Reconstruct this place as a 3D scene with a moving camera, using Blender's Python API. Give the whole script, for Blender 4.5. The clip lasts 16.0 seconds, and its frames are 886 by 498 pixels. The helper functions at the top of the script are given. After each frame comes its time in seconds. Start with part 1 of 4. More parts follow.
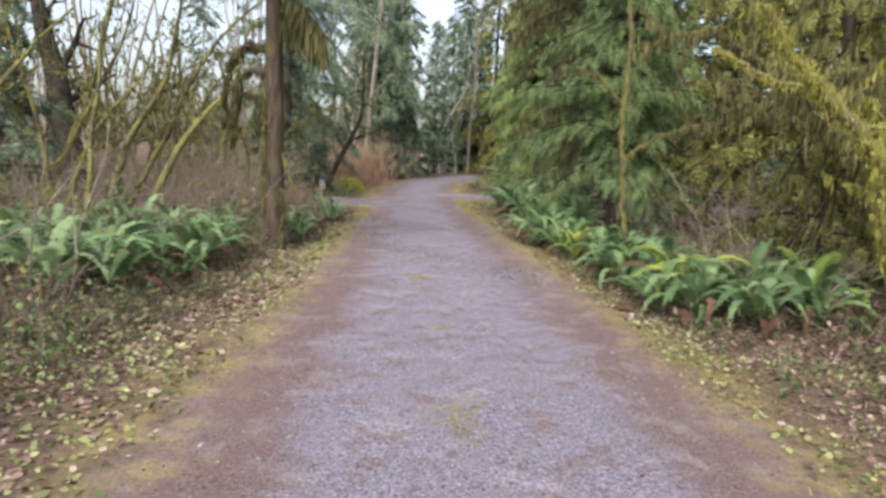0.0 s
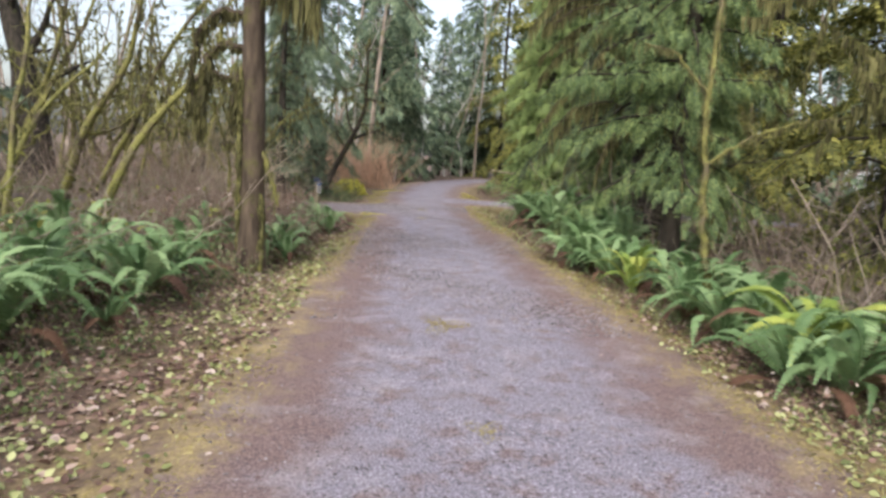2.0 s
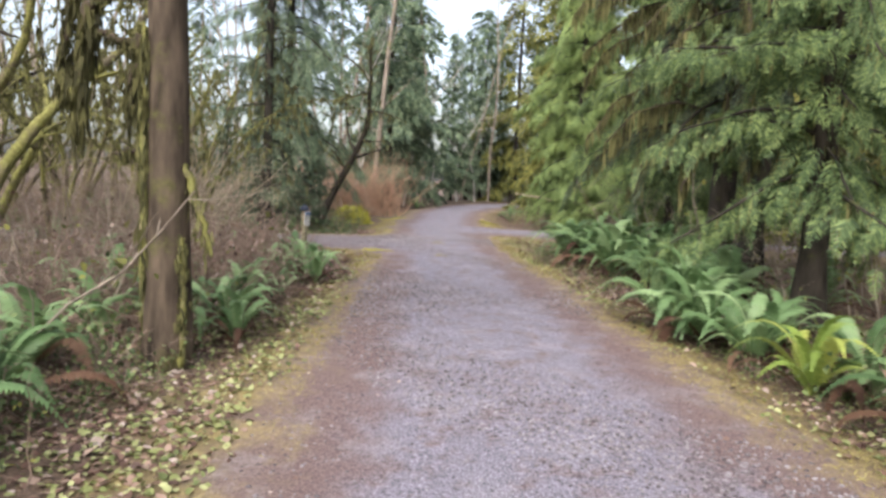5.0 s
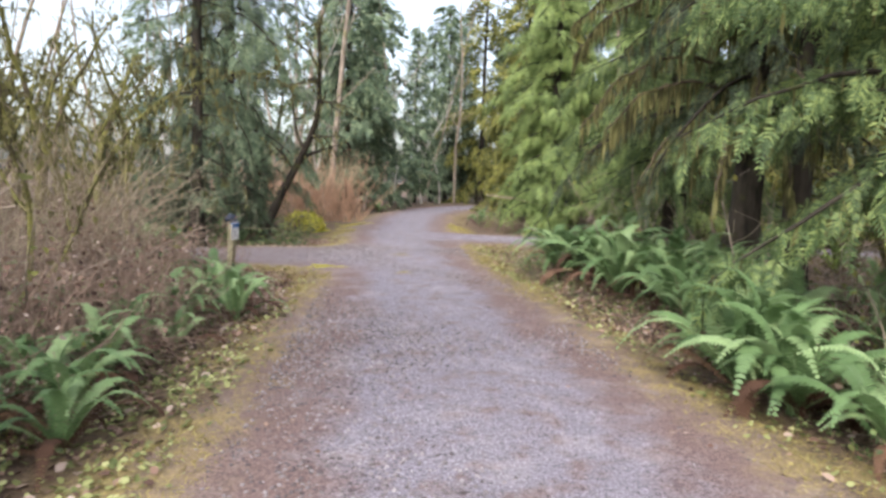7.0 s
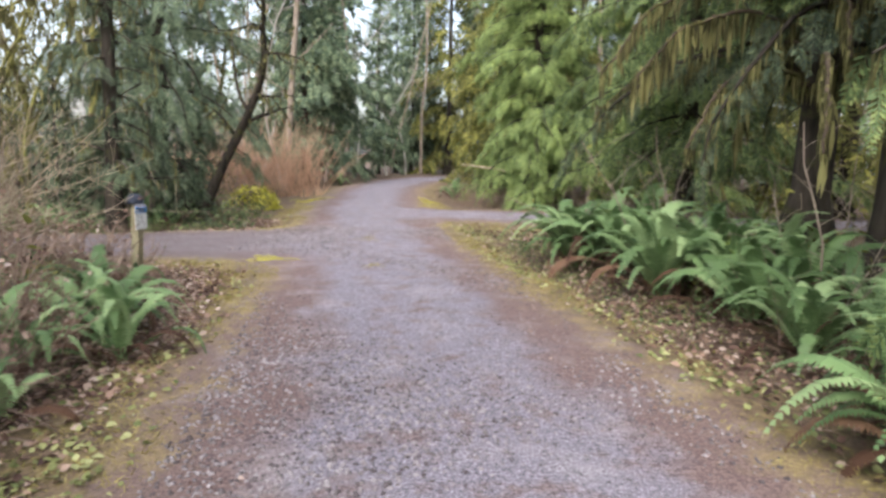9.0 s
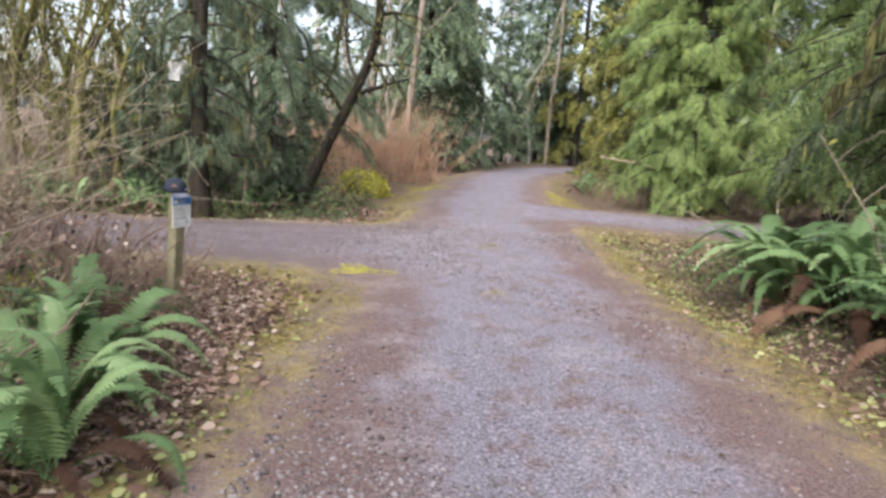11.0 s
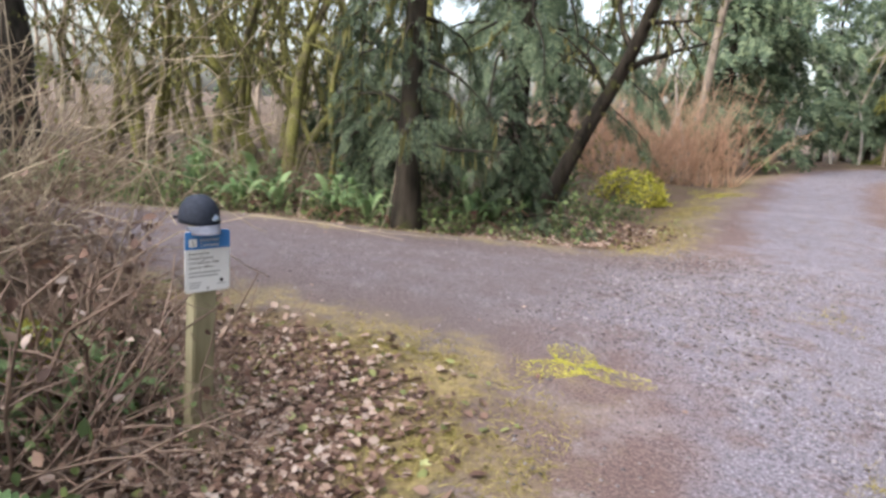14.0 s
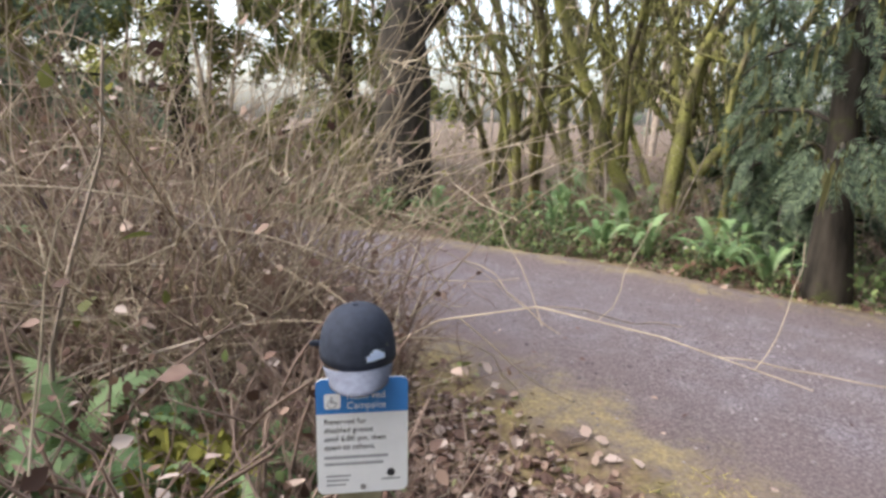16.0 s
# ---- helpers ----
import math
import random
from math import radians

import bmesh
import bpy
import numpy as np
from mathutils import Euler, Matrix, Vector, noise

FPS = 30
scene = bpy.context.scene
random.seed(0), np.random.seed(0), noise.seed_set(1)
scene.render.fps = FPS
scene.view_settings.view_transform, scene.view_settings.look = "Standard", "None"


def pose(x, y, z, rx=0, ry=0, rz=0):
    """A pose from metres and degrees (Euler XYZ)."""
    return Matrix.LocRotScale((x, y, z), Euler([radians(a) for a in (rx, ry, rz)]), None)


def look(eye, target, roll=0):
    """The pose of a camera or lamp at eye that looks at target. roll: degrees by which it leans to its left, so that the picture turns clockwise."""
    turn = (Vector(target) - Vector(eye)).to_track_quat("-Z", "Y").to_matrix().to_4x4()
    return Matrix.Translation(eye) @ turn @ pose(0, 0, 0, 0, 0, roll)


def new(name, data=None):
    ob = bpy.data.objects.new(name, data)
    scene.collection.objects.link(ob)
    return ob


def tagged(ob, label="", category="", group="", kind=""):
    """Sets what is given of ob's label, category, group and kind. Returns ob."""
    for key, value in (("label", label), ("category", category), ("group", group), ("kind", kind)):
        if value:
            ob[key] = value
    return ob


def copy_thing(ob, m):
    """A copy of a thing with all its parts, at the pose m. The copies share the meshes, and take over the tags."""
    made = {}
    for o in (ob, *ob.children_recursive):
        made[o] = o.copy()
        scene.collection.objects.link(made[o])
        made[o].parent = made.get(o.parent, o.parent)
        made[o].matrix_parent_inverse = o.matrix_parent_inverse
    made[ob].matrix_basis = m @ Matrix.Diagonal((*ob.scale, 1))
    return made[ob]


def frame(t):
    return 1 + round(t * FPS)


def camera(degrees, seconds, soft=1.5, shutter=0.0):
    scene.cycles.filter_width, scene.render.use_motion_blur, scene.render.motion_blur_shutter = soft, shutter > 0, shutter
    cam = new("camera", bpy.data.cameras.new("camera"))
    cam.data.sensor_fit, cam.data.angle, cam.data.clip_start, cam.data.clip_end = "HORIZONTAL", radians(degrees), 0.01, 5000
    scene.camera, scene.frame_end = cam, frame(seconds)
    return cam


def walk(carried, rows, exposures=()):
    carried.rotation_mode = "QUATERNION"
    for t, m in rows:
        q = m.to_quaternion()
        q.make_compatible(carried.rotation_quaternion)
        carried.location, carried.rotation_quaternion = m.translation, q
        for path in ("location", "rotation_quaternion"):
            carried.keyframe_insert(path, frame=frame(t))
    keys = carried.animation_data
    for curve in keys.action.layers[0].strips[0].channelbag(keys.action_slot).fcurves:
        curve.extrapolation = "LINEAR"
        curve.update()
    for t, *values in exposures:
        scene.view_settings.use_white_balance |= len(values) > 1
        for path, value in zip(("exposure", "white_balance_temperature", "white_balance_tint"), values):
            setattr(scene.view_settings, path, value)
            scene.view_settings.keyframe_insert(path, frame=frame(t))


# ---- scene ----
cam = camera(67.4, 16.0, soft=3.0)
METRES, EYE, TILT, LEAN, TURN = 19.0, 1.73, 0.0, 0.0, 0.0
ROWS = [
    (0.0, 0.0, 0.0, 0.0, 0.37, -8.15, -2.59),
    (0.5, -0.0048, 0.0355, -0.0019, -0.1, -8.27, -2.12),
    (1.0, -0.007, 0.067, -0.0025, -0.55, -8.13, -2.23),
    (1.5, -0.0113, 0.1019, -0.0022, 0.99, -7.69, -2.47),
    (2.0, -0.0174, 0.1344, -0.0026, 0.53, -7.93, -3.54),
    (2.5, -0.0238, 0.1687, -0.0046, 2.81, -7.48, -3.94),
    (3.0, -0.0284, 0.1998, -0.0058, 1.82, -6.78, -4.04),
    (3.5, -0.0278, 0.2324, -0.0077, 1.32, -6.13, -3.57),
    (4.0, -0.03, 0.2663, -0.0083, 1.43, -5.74, -2.93),
    (6.5, -0.038, 0.4368, -0.0094, 0.01, -6.06, -2.65),
    (7.0, -0.0378, 0.4695, -0.01, -1.91, -5.6, -2.04),
    (7.5, -0.039, 0.5043, -0.0094, -3.36, -6.03, -1.14),
    (8.0, -0.0404, 0.5374, -0.0103, -5.89, -6.88, -0.82),
    (10.5, -0.0508, 0.7035, -0.0157, 1.15, -8.91, -3.96),
    (11.0, -0.0519, 0.7359, -0.0148, 5.27, -9.6, -3.99),
    (11.5, -0.0514, 0.7663, -0.0148, 7.49, -10.8, -4.47),
    (12.0, -0.0511, 0.7958, -0.0149, 12.48, -10.8, -4.51),
    (12.5, -0.0548, 0.8248, -0.0161, 15.79, -11.51, -4.7),
    (13.0, -0.059, 0.8531, -0.0172, 20.62, -11.2, -4.55),
    (13.5, -0.0665, 0.8806, -0.0179, 24.78, -11.77, -4.23),
    (14.0, -0.0747, 0.905, -0.0179, 29.22, -11.92, -4.12),
    (14.5, -0.0848, 0.9287, -0.0171, 36.52, -11.3, -3.44),
    (15.0, -0.0975, 0.9484, -0.0183, 43.87, -11.38, -2.98),
    (15.5, -0.1077, 0.9659, -0.0184, 53.6, -10.36, -2.19),
    (16.0, -0.1214, 0.979, -0.0197, 62.61, -10.93, -1.23),
]
walk(cam, [(t, pose(0, 0, EYE, TILT, LEAN, TURN) @ pose(METRES * x, METRES * y, METRES * z, 90 + pitch, roll, yaw)) for t, x, y, z, yaw, pitch, roll in ROWS], exposures=[(0.0, 1.15), (4.0, 1.3), (6.5, 1.46), (13.5, 1.54), (16.0, 1.74)])

# ---- light: bright overcast sky ----
SUN_EL, SUN_AZ = 48.0, 200.0
world = bpy.data.worlds.new("sky")
scene.world = world
world.use_nodes = True
wn, wl = world.node_tree.nodes, world.node_tree.links
sky = wn.new("ShaderNodeTexSky")
sky.sky_type, sky.sun_disc = "NISHITA", False
sky.sun_elevation, sky.sun_rotation = radians(SUN_EL), radians(SUN_AZ)
sky.air_density, sky.dust_density, sky.ozone_density = 1.0, 4.0, 1.0
cloud = wn.new("ShaderNodeHueSaturation")  # thin cloud takes most of the blue out of the sky
cloud.inputs["Saturation"].default_value = 0.6
wl.new(sky.outputs[0], cloud.inputs["Color"])
wl.new(cloud.outputs[0], wn["Background"].inputs[0])
wn["Background"].inputs[1].default_value = 0.15
sun = new("sun", bpy.data.lights.new("sun", "SUN"))
sun.data.energy, sun.data.angle, sun.data.color = 1.3, radians(60), (1.0, 0.98, 0.96)
sun.matrix_world = look((0, 0, 30), (-30 * math.sin(radians(SUN_AZ)) / math.tan(radians(SUN_EL)), -30 * math.cos(radians(SUN_AZ)) / math.tan(radians(SUN_EL)), 0))


# ---- materials ----
def material(name, rough=0.8, translucent=0.0, spec=0.3):
    m = bpy.data.materials.new(name)
    m.use_nodes = True
    n, l = m.node_tree.nodes, m.node_tree.links
    p = n["Principled BSDF"]
    p.inputs["Roughness"].default_value = rough
    p.inputs["Specular IOR Level"].default_value = spec
    if translucent:
        tr, mix = n.new("ShaderNodeBsdfTranslucent"), n.new("ShaderNodeMixShader")
        mix.inputs[0].default_value = translucent
        l.new(p.outputs[0], mix.inputs[1])
        l.new(tr.outputs[0], mix.inputs[2])
        l.new(mix.outputs[0], n["Material Output"].inputs[0])
        return m, n, l, p, tr
    return m, n, l, p, None


def ramp(n, l, fac, stops):
    r = n.new("ShaderNodeValToRGB")
    e = r.color_ramp.elements
    while len(e) < len(stops):
        e.new(0.5)
    for el, (pos, col) in zip(e, stops):
        el.position, el.color = pos, (*col, 1)
    l.new(fac, r.inputs[0])
    return r.outputs[0]


def noise_tex(n, l, scale, detail=4, rough=0.6, coord="Object"):
    c = n.new("ShaderNodeTexCoord")
    t = n.new("ShaderNodeTexNoise")
    t.inputs["Scale"].default_value, t.inputs["Detail"].default_value, t.inputs["Roughness"].default_value = scale, detail, rough
    l.new(c.outputs[coord], t.inputs["Vector"])
    return t.outputs["Fac"]


def mixed(n, l, fac, a, b, mode="MIX"):
    m = n.new("ShaderNodeMix")
    m.data_type, m.blend_type = "RGBA", mode
    for sock, v in ((m.inputs[0], fac), (m.inputs[6], a), (m.inputs[7], b)):
        if isinstance(v, (int, float)):
            sock.default_value = v
        elif isinstance(v, tuple):
            sock.default_value = (*v, 1)
        else:
            l.new(v, sock)
    return m.outputs[2]


def mapped(n, l, v, a, b, c=0.0, d=1.0):
    m = n.new("ShaderNodeMapRange")
    m.interpolation_type = "SMOOTHSTEP"
    for i, k in enumerate((a, b, c, d)):
        m.inputs[i + 1].default_value = k
    l.new(v, m.inputs[0])
    return m.outputs[0]


def maths(n, l, op, a, b):
    m = n.new("ShaderNodeMath")
    m.operation = op
    for s, v in zip(m.inputs, (a, b)):
        if isinstance(v, (int, float)):
            s.default_value = v
        else:
            l.new(v, s)
    return m.outputs[0]


def bumped(n, l, p, height, strength, dist):
    b = n.new("ShaderNodeBump")
    b.inputs["Strength"].default_value, b.inputs["Distance"].default_value = strength, dist
    l.new(height, b.inputs["Height"])
    l.new(b.outputs[0], p.inputs["Normal"])


def island(n):
    return n.new("ShaderNodeNewGeometry").outputs["Random Per Island"]


def foliage(name, stops, scale=1.2, translucent=0.35, rough=0.6, by="island", gain=1.0):
    """Leaf material: colour varies leaf by leaf and in broad patches."""
    stops = [(k, tuple(v * gain for v in c)) for k, c in stops]
    m, n, l, p, tr = material(name, rough, translucent, 0.25)
    fac = island(n) if by == "island" else n.new("ShaderNodeObjectInfo").outputs["Random"]
    patch = noise_tex(n, l, scale, 3)
    col = ramp(n, l, maths(n, l, "ADD", maths(n, l, "MULTIPLY", fac, 0.55), maths(n, l, "MULTIPLY", patch, 0.45)), stops)
    l.new(col, p.inputs["Base Color"])
    l.new(col, tr.inputs[0])
    return m


def woody(name, dark, light, moss=None, moss_lo=0.5, moss_hi=0.62, scale=9.0):
    """Bark: streaked brown, with moss where moss is given."""
    m, n, l, p, _ = material(name, 0.9, 0, 0.15)
    c, mp, t = n.new("ShaderNodeTexCoord"), n.new("ShaderNodeMapping"), n.new("ShaderNodeTexNoise")
    mp.inputs["Scale"].default_value = (1, 1, 0.25)
    t.inputs["Scale"].default_value, t.inputs["Detail"].default_value = scale, 6
    l.new(c.outputs["Object"], mp.inputs[0])
    l.new(mp.outputs[0], t.inputs["Vector"])
    col = ramp(n, l, t.outputs["Fac"], [(0.3, dark), (0.7, light)])
    if moss:
        patch = mapped(n, l, noise_tex(n, l, 2.3, 5), moss_lo, moss_hi)
        mcol = ramp(n, l, noise_tex(n, l, 30, 4), [(0.3, tuple(v * 0.45 for v in moss)), (0.7, moss)])
        col = mixed(n, l, patch, col, mcol)
    l.new(col, p.inputs["Base Color"])
    bumped(n, l, p, t.outputs["Fac"], 0.9, 0.02)
    return m


def plain(name, col, rough=0.6, vary=0.15, scale=20, metal=0.0):
    m, n, l, p, _ = material(name, rough)
    lo = tuple(v * (1 - vary) for v in col)
    hi = tuple(min(1, v * (1 + vary)) for v in col)
    l.new(ramp(n, l, noise_tex(n, l, scale, 5), [(0.3, lo), (0.7, hi)]), p.inputs["Base Color"])
    p.inputs["Metallic"].default_value = metal
    return m


BARK = woody("bark_brown", (0.022, 0.017, 0.013), (0.12, 0.09, 0.065), (0.12, 0.115, 0.04), 0.52, 0.68)
BARK_DARK = woody("bark_dark", (0.014, 0.012, 0.010), (0.06, 0.05, 0.04), (0.09, 0.10, 0.03), 0.55, 0.72)
BARK_MOSS = woody("bark_mossy", (0.05, 0.042, 0.03), (0.17, 0.14, 0.09), (0.27, 0.26, 0.085), 0.38, 0.56)
BARK_BIRCH = woody("bark_pale", (0.30, 0.28, 0.25), (0.62, 0.58, 0.54))
TWIG = woody("twig_brown", (0.12, 0.085, 0.07), (0.34, 0.25, 0.20))
TWIG_GREY = woody("twig_grey", (0.15, 0.12, 0.10), (0.40, 0.33, 0.27), (0.26, 0.25, 0.10), 0.55, 0.7)
TWIG_PALE = woody("twig_pale", (0.24, 0.19, 0.13), (0.50, 0.42, 0.32))
TWIG_ORANGE = woody("twig_orange", (0.36, 0.21, 0.13), (0.68, 0.46, 0.33))
MOSS = foliage("moss_hanging", [(0.2, (0.035, 0.033, 0.016)), (0.5, (0.095, 0.09, 0.036)), (0.85, (0.20, 0.19, 0.08))], 2.0, 0.3, 0.9, gain=1.35)
MOSS_DARK = foliage("moss_dark", [(0.2, (0.03, 0.028, 0.014)), (0.5, (0.075, 0.07, 0.028)), (0.85, (0.15, 0.14, 0.055))], 2.0, 0.2, 0.9)
MOSS_BRIGHT = foliage("moss_bright", [(0.2, (0.14, 0.14, 0.02)), (0.5, (0.32, 0.31, 0.05)), (0.85, (0.50, 0.46, 0.10))], 3.0, 0.25, 0.9, gain=1.6)
MOSS_LIMB = foliage("moss_limb", [(0.2, (0.12, 0.12, 0.025)), (0.5, (0.26, 0.25, 0.055)), (0.85, (0.42, 0.40, 0.11))], 3.0, 0.25, 0.9)
NEEDLE = foliage("needles_green", [(0.15, (0.020, 0.034, 0.016)), (0.5, (0.060, 0.088, 0.036)), (0.85, (0.15, 0.185, 0.065))], 0.7, gain=2.05)
NEEDLE_BRIGHT = foliage("needles_light_green", [(0.15, (0.045, 0.07, 0.028)), (0.5, (0.13, 0.18, 0.065)), (0.85, (0.27, 0.33, 0.11))], 0.6, gain=1.5)
NEEDLE_BLUE = foliage("needles_blue_green", [(0.15, (0.022, 0.036, 0.024)), (0.5, (0.066, 0.092, 0.058)), (0.85, (0.15, 0.18, 0.105))], 0.6, gain=2.05)
NEEDLE_DARK = foliage("needles_dark_green", [(0.15, (0.012, 0.020, 0.014)), (0.5, (0.040, 0.056, 0.034)), (0.85, (0.10, 0.125, 0.07))], 0.6, gain=1.7)
NEEDLE_OLIVE = foliage("needles_olive", [(0.15, (0.035, 0.04, 0.014)), (0.5, (0.10, 0.105, 0.03)), (0.85, (0.24, 0.23, 0.06))], 0.6, gain=1.45)
FERN = foliage("fern_green", [(0.15, (0.05, 0.09, 0.035)), (0.5, (0.125, 0.20, 0.085)), (0.85, (0.27, 0.36, 0.18))], 1.5, 0.3, 0.45, "object", gain=1.25)
FERN_YELLOW = foliage("fern_yellow_green", [(0.15, (0.10, 0.15, 0.03)), (0.5, (0.20, 0.27, 0.06)), (0.85, (0.38, 0.40, 0.10))], 1.5, 0.3, 0.45, "object", gain=1.15)
FERN_DEAD = foliage("fern_dead", [(0.2, (0.045, 0.022, 0.014)), (0.6, (0.11, 0.058, 0.036)), (0.9, (0.20, 0.125, 0.08))], 1.5, 0.2, 0.8, "object")
LITTER = foliage("leaf_litter", [(0.22, (0.055, 0.03, 0.025)), (0.45, (0.165, 0.098, 0.075)), (0.62, (0.32, 0.22, 0.17)), (0.82, (0.50, 0.42, 0.38))], 1.0, 0.15, 0.6)
LITTER_GREEN = foliage("ground_leaves_green", [(0.2, (0.09, 0.11, 0.04)), (0.5, (0.24, 0.26, 0.10)), (0.85, (0.46, 0.47, 0.24))], 1.0, 0.2, 0.6)
LEAF_GREEN = foliage("broad_leaf_green", [(0.2, (0.03, 0.045, 0.018)), (0.5, (0.085, 0.12, 0.045)), (0.8, (0.20, 0.25, 0.10))], 1.0, 0.25, 0.4, gain=1.25)
GRASS = foliage("grass_moss_yellow", [(0.2, (0.13, 0.11, 0.035)), (0.5, (0.28, 0.235, 0.08)), (0.85, (0.46, 0.40, 0.17))], 1.5, 0.2, 0.8)
STONE = foliage("gravel_stone", [(0.2, (0.06, 0.05, 0.052)), (0.5, (0.17, 0.148, 0.155)), (0.85, (0.34, 0.315, 0.33))], 1.5, 0.02, 0.8)


def ground_material():
    """Gravel lane, red needle litter at its edges, yellow moss strip, then brown forest floor; 'edge' is metres from the lane's edge."""
    m, n, l, p, _ = material("gravel_and_forest_floor", 0.85, 0, 0.35)
    a = n.new("ShaderNodeAttribute")
    a.attribute_name = "edge"
    d = a.outputs["Fac"]
    big, mid, fine = noise_tex(n, l, 0.8, 5), noise_tex(n, l, 3.5, 6, 0.7), noise_tex(n, l, 60, 5, 0.75)
    grit = noise_tex(n, l, 170, 2, 0.6)
    jag = maths(n, l, "ADD", d, maths(n, l, "MULTIPLY", maths(n, l, "SUBTRACT", mid, 0.5), 1.1))
    grey = ramp(n, l, fine, [(0.34, (0.048, 0.042, 0.050)), (0.5, (0.185, 0.168, 0.203)), (0.66, (0.41, 0.385, 0.45))])
    red = ramp(n, l, fine, [(0.32, (0.055, 0.034, 0.032)), (0.5, (0.15, 0.100, 0.094)), (0.70, (0.29, 0.215, 0.205))])
    redmask = maths(n, l, "MAXIMUM", mapped(n, l, maths(n, l, "ADD", jag, maths(n, l, "MULTIPLY", maths(n, l, "SUBTRACT", big, 0.5), 1.4)), -1.0, -0.35), mapped(n, l, mid, 0.48, 0.66, 0, 0.8))
    col = mixed(n, l, redmask, grey, red)
    dark = mapped(n, l, noise_tex(n, l, 9, 6, 0.75), 0.58, 0.75, 0, 0.45)
    col = mixed(n, l, dark, col, (0.12, 0.095, 0.09))
    pale = mapped(n, l, noise_tex(n, l, 1.7, 6, 0.7), 0.50, 0.70, 0, 0.38)
    col = mixed(n, l, pale, col, ramp(n, l, fine, [(0.3, (0.22, 0.20, 0.215)), (0.7, (0.50, 0.465, 0.49))]))
    col = mixed(n, l, mapped(n, l, noise_tex(n, l, 28, 4, 0.7), 0.55, 0.67, 0, 0.8), col, (0.05, 0.04, 0.042))
    s = n.new("ShaderNodeAttribute")
    s.attribute_name = "side_lane"
    earth = ramp(n, l, fine, [(0.30, (0.045, 0.034, 0.036)), (0.5, (0.115, 0.092, 0.097)), (0.72, (0.23, 0.195, 0.20))])
    col = mixed(n, l, maths(n, l, "MULTIPLY", s.outputs["Fac"], mapped(n, l, mid, 0.25, 0.6, 0.6, 1.0)), col, earth)
    ymask = maths(n, l, "MULTIPLY", mapped(n, l, jag, -0.35, 0.1), mapped(n, l, jag, 1.1, 0.5))
    yellow = ramp(n, l, noise_tex(n, l, 40, 5), [(0.3, (0.17, 0.12, 0.05)), (0.55, (0.34, 0.27, 0.11)), (0.75, (0.50, 0.43, 0.17))])
    floor = ramp(n, l, noise_tex(n, l, 22, 6, 0.75), [(0.3, (0.03, 0.02, 0.015)), (0.5, (0.105, 0.068, 0.048)), (0.72, (0.24, 0.17, 0.125))])
    green = mapped(n, l, big, 0.5, 0.68, 0, 0.6)
    floor = mixed(n, l, green, floor, (0.12, 0.11, 0.035))
    col = mixed(n, l, mapped(n, l, jag, 0.1, 0.4), col, floor)
    col = mixed(n, l, maths(n, l, "MULTIPLY", ymask, mapped(n, l, noise_tex(n, l, 2.2, 6, 0.75), 0.42, 0.64, 0.05, 0.65)), col, yellow)
    l.new(col, p.inputs["Base Color"])
    bumped(n, l, p, maths(n, l, "ADD", fine, maths(n, l, "MULTIPLY", grit, 0.6)), 0.7, 0.012)
    return m


GROUND = ground_material()


# ---- building helpers ----
class Soup:
    """Collects vertices with triangles and quads for one mesh."""

    def __init__(self):
        self.v, self.f3, self.f4, self.n = [], [], [], 0

    def add(self, v, f):
        v, f = np.asarray(v, float), np.asarray(f, int)
        (self.f3 if f.shape[1] == 3 else self.f4).append(f + self.n)
        self.v.append(v)
        self.n += len(v)

    def stamp(self, tv, tf, mats):
        """Adds the template once for each 4 x 4 matrix."""
        mats = np.asarray(mats)
        if not len(mats):
            return
        v = np.einsum("kij,nj->kni", mats[:, :3, :3], tv) + mats[:, None, :3, 3]
        f = tf[None] + (np.arange(len(mats)) * len(tv))[:, None, None]
        self.add(v.reshape(-1, 3), f.reshape(-1, tf.shape[1]))

    def mesh(self, name, mat, smooth=True):
        me = bpy.data.meshes.new(name)
        v = np.concatenate(self.v)
        loops, starts, k = [], [], 0
        for group, size in ((self.f3, 3), (self.f4, 4)):
            if group:
                f = np.concatenate(group)
                loops.append(f.ravel())
                starts.append(k + np.arange(len(f)) * size)
                k += f.size
        loops, starts = np.concatenate(loops), np.concatenate(starts)
        me.vertices.add(len(v))
        me.vertices.foreach_set("co", v.ravel())
        me.loops.add(len(loops))
        me.loops.foreach_set("vertex_index", loops.astype(np.int32))
        me.polygons.add(len(starts))
        me.polygons.foreach_set("loop_start", starts.astype(np.int32))
        if smooth:
            me.polygons.foreach_set("use_smooth", np.ones(len(starts), bool))
        me.update(calc_edges=True)
        me.materials.append(mat)
        return me


def part(name, me, parent, label=""):
    ob = new(name, me)
    ob.parent = parent
    if label:
        tagged(ob, label)
    return ob


def bm_mesh(name, bm, mat, smooth=False):
    me = bpy.data.meshes.new(name)
    bm.to_mesh(me)
    bm.free()
    me.materials.append(mat)
    if smooth:
        me.polygons.foreach_set("use_smooth", np.ones(len(me.polygons), bool))
    return me


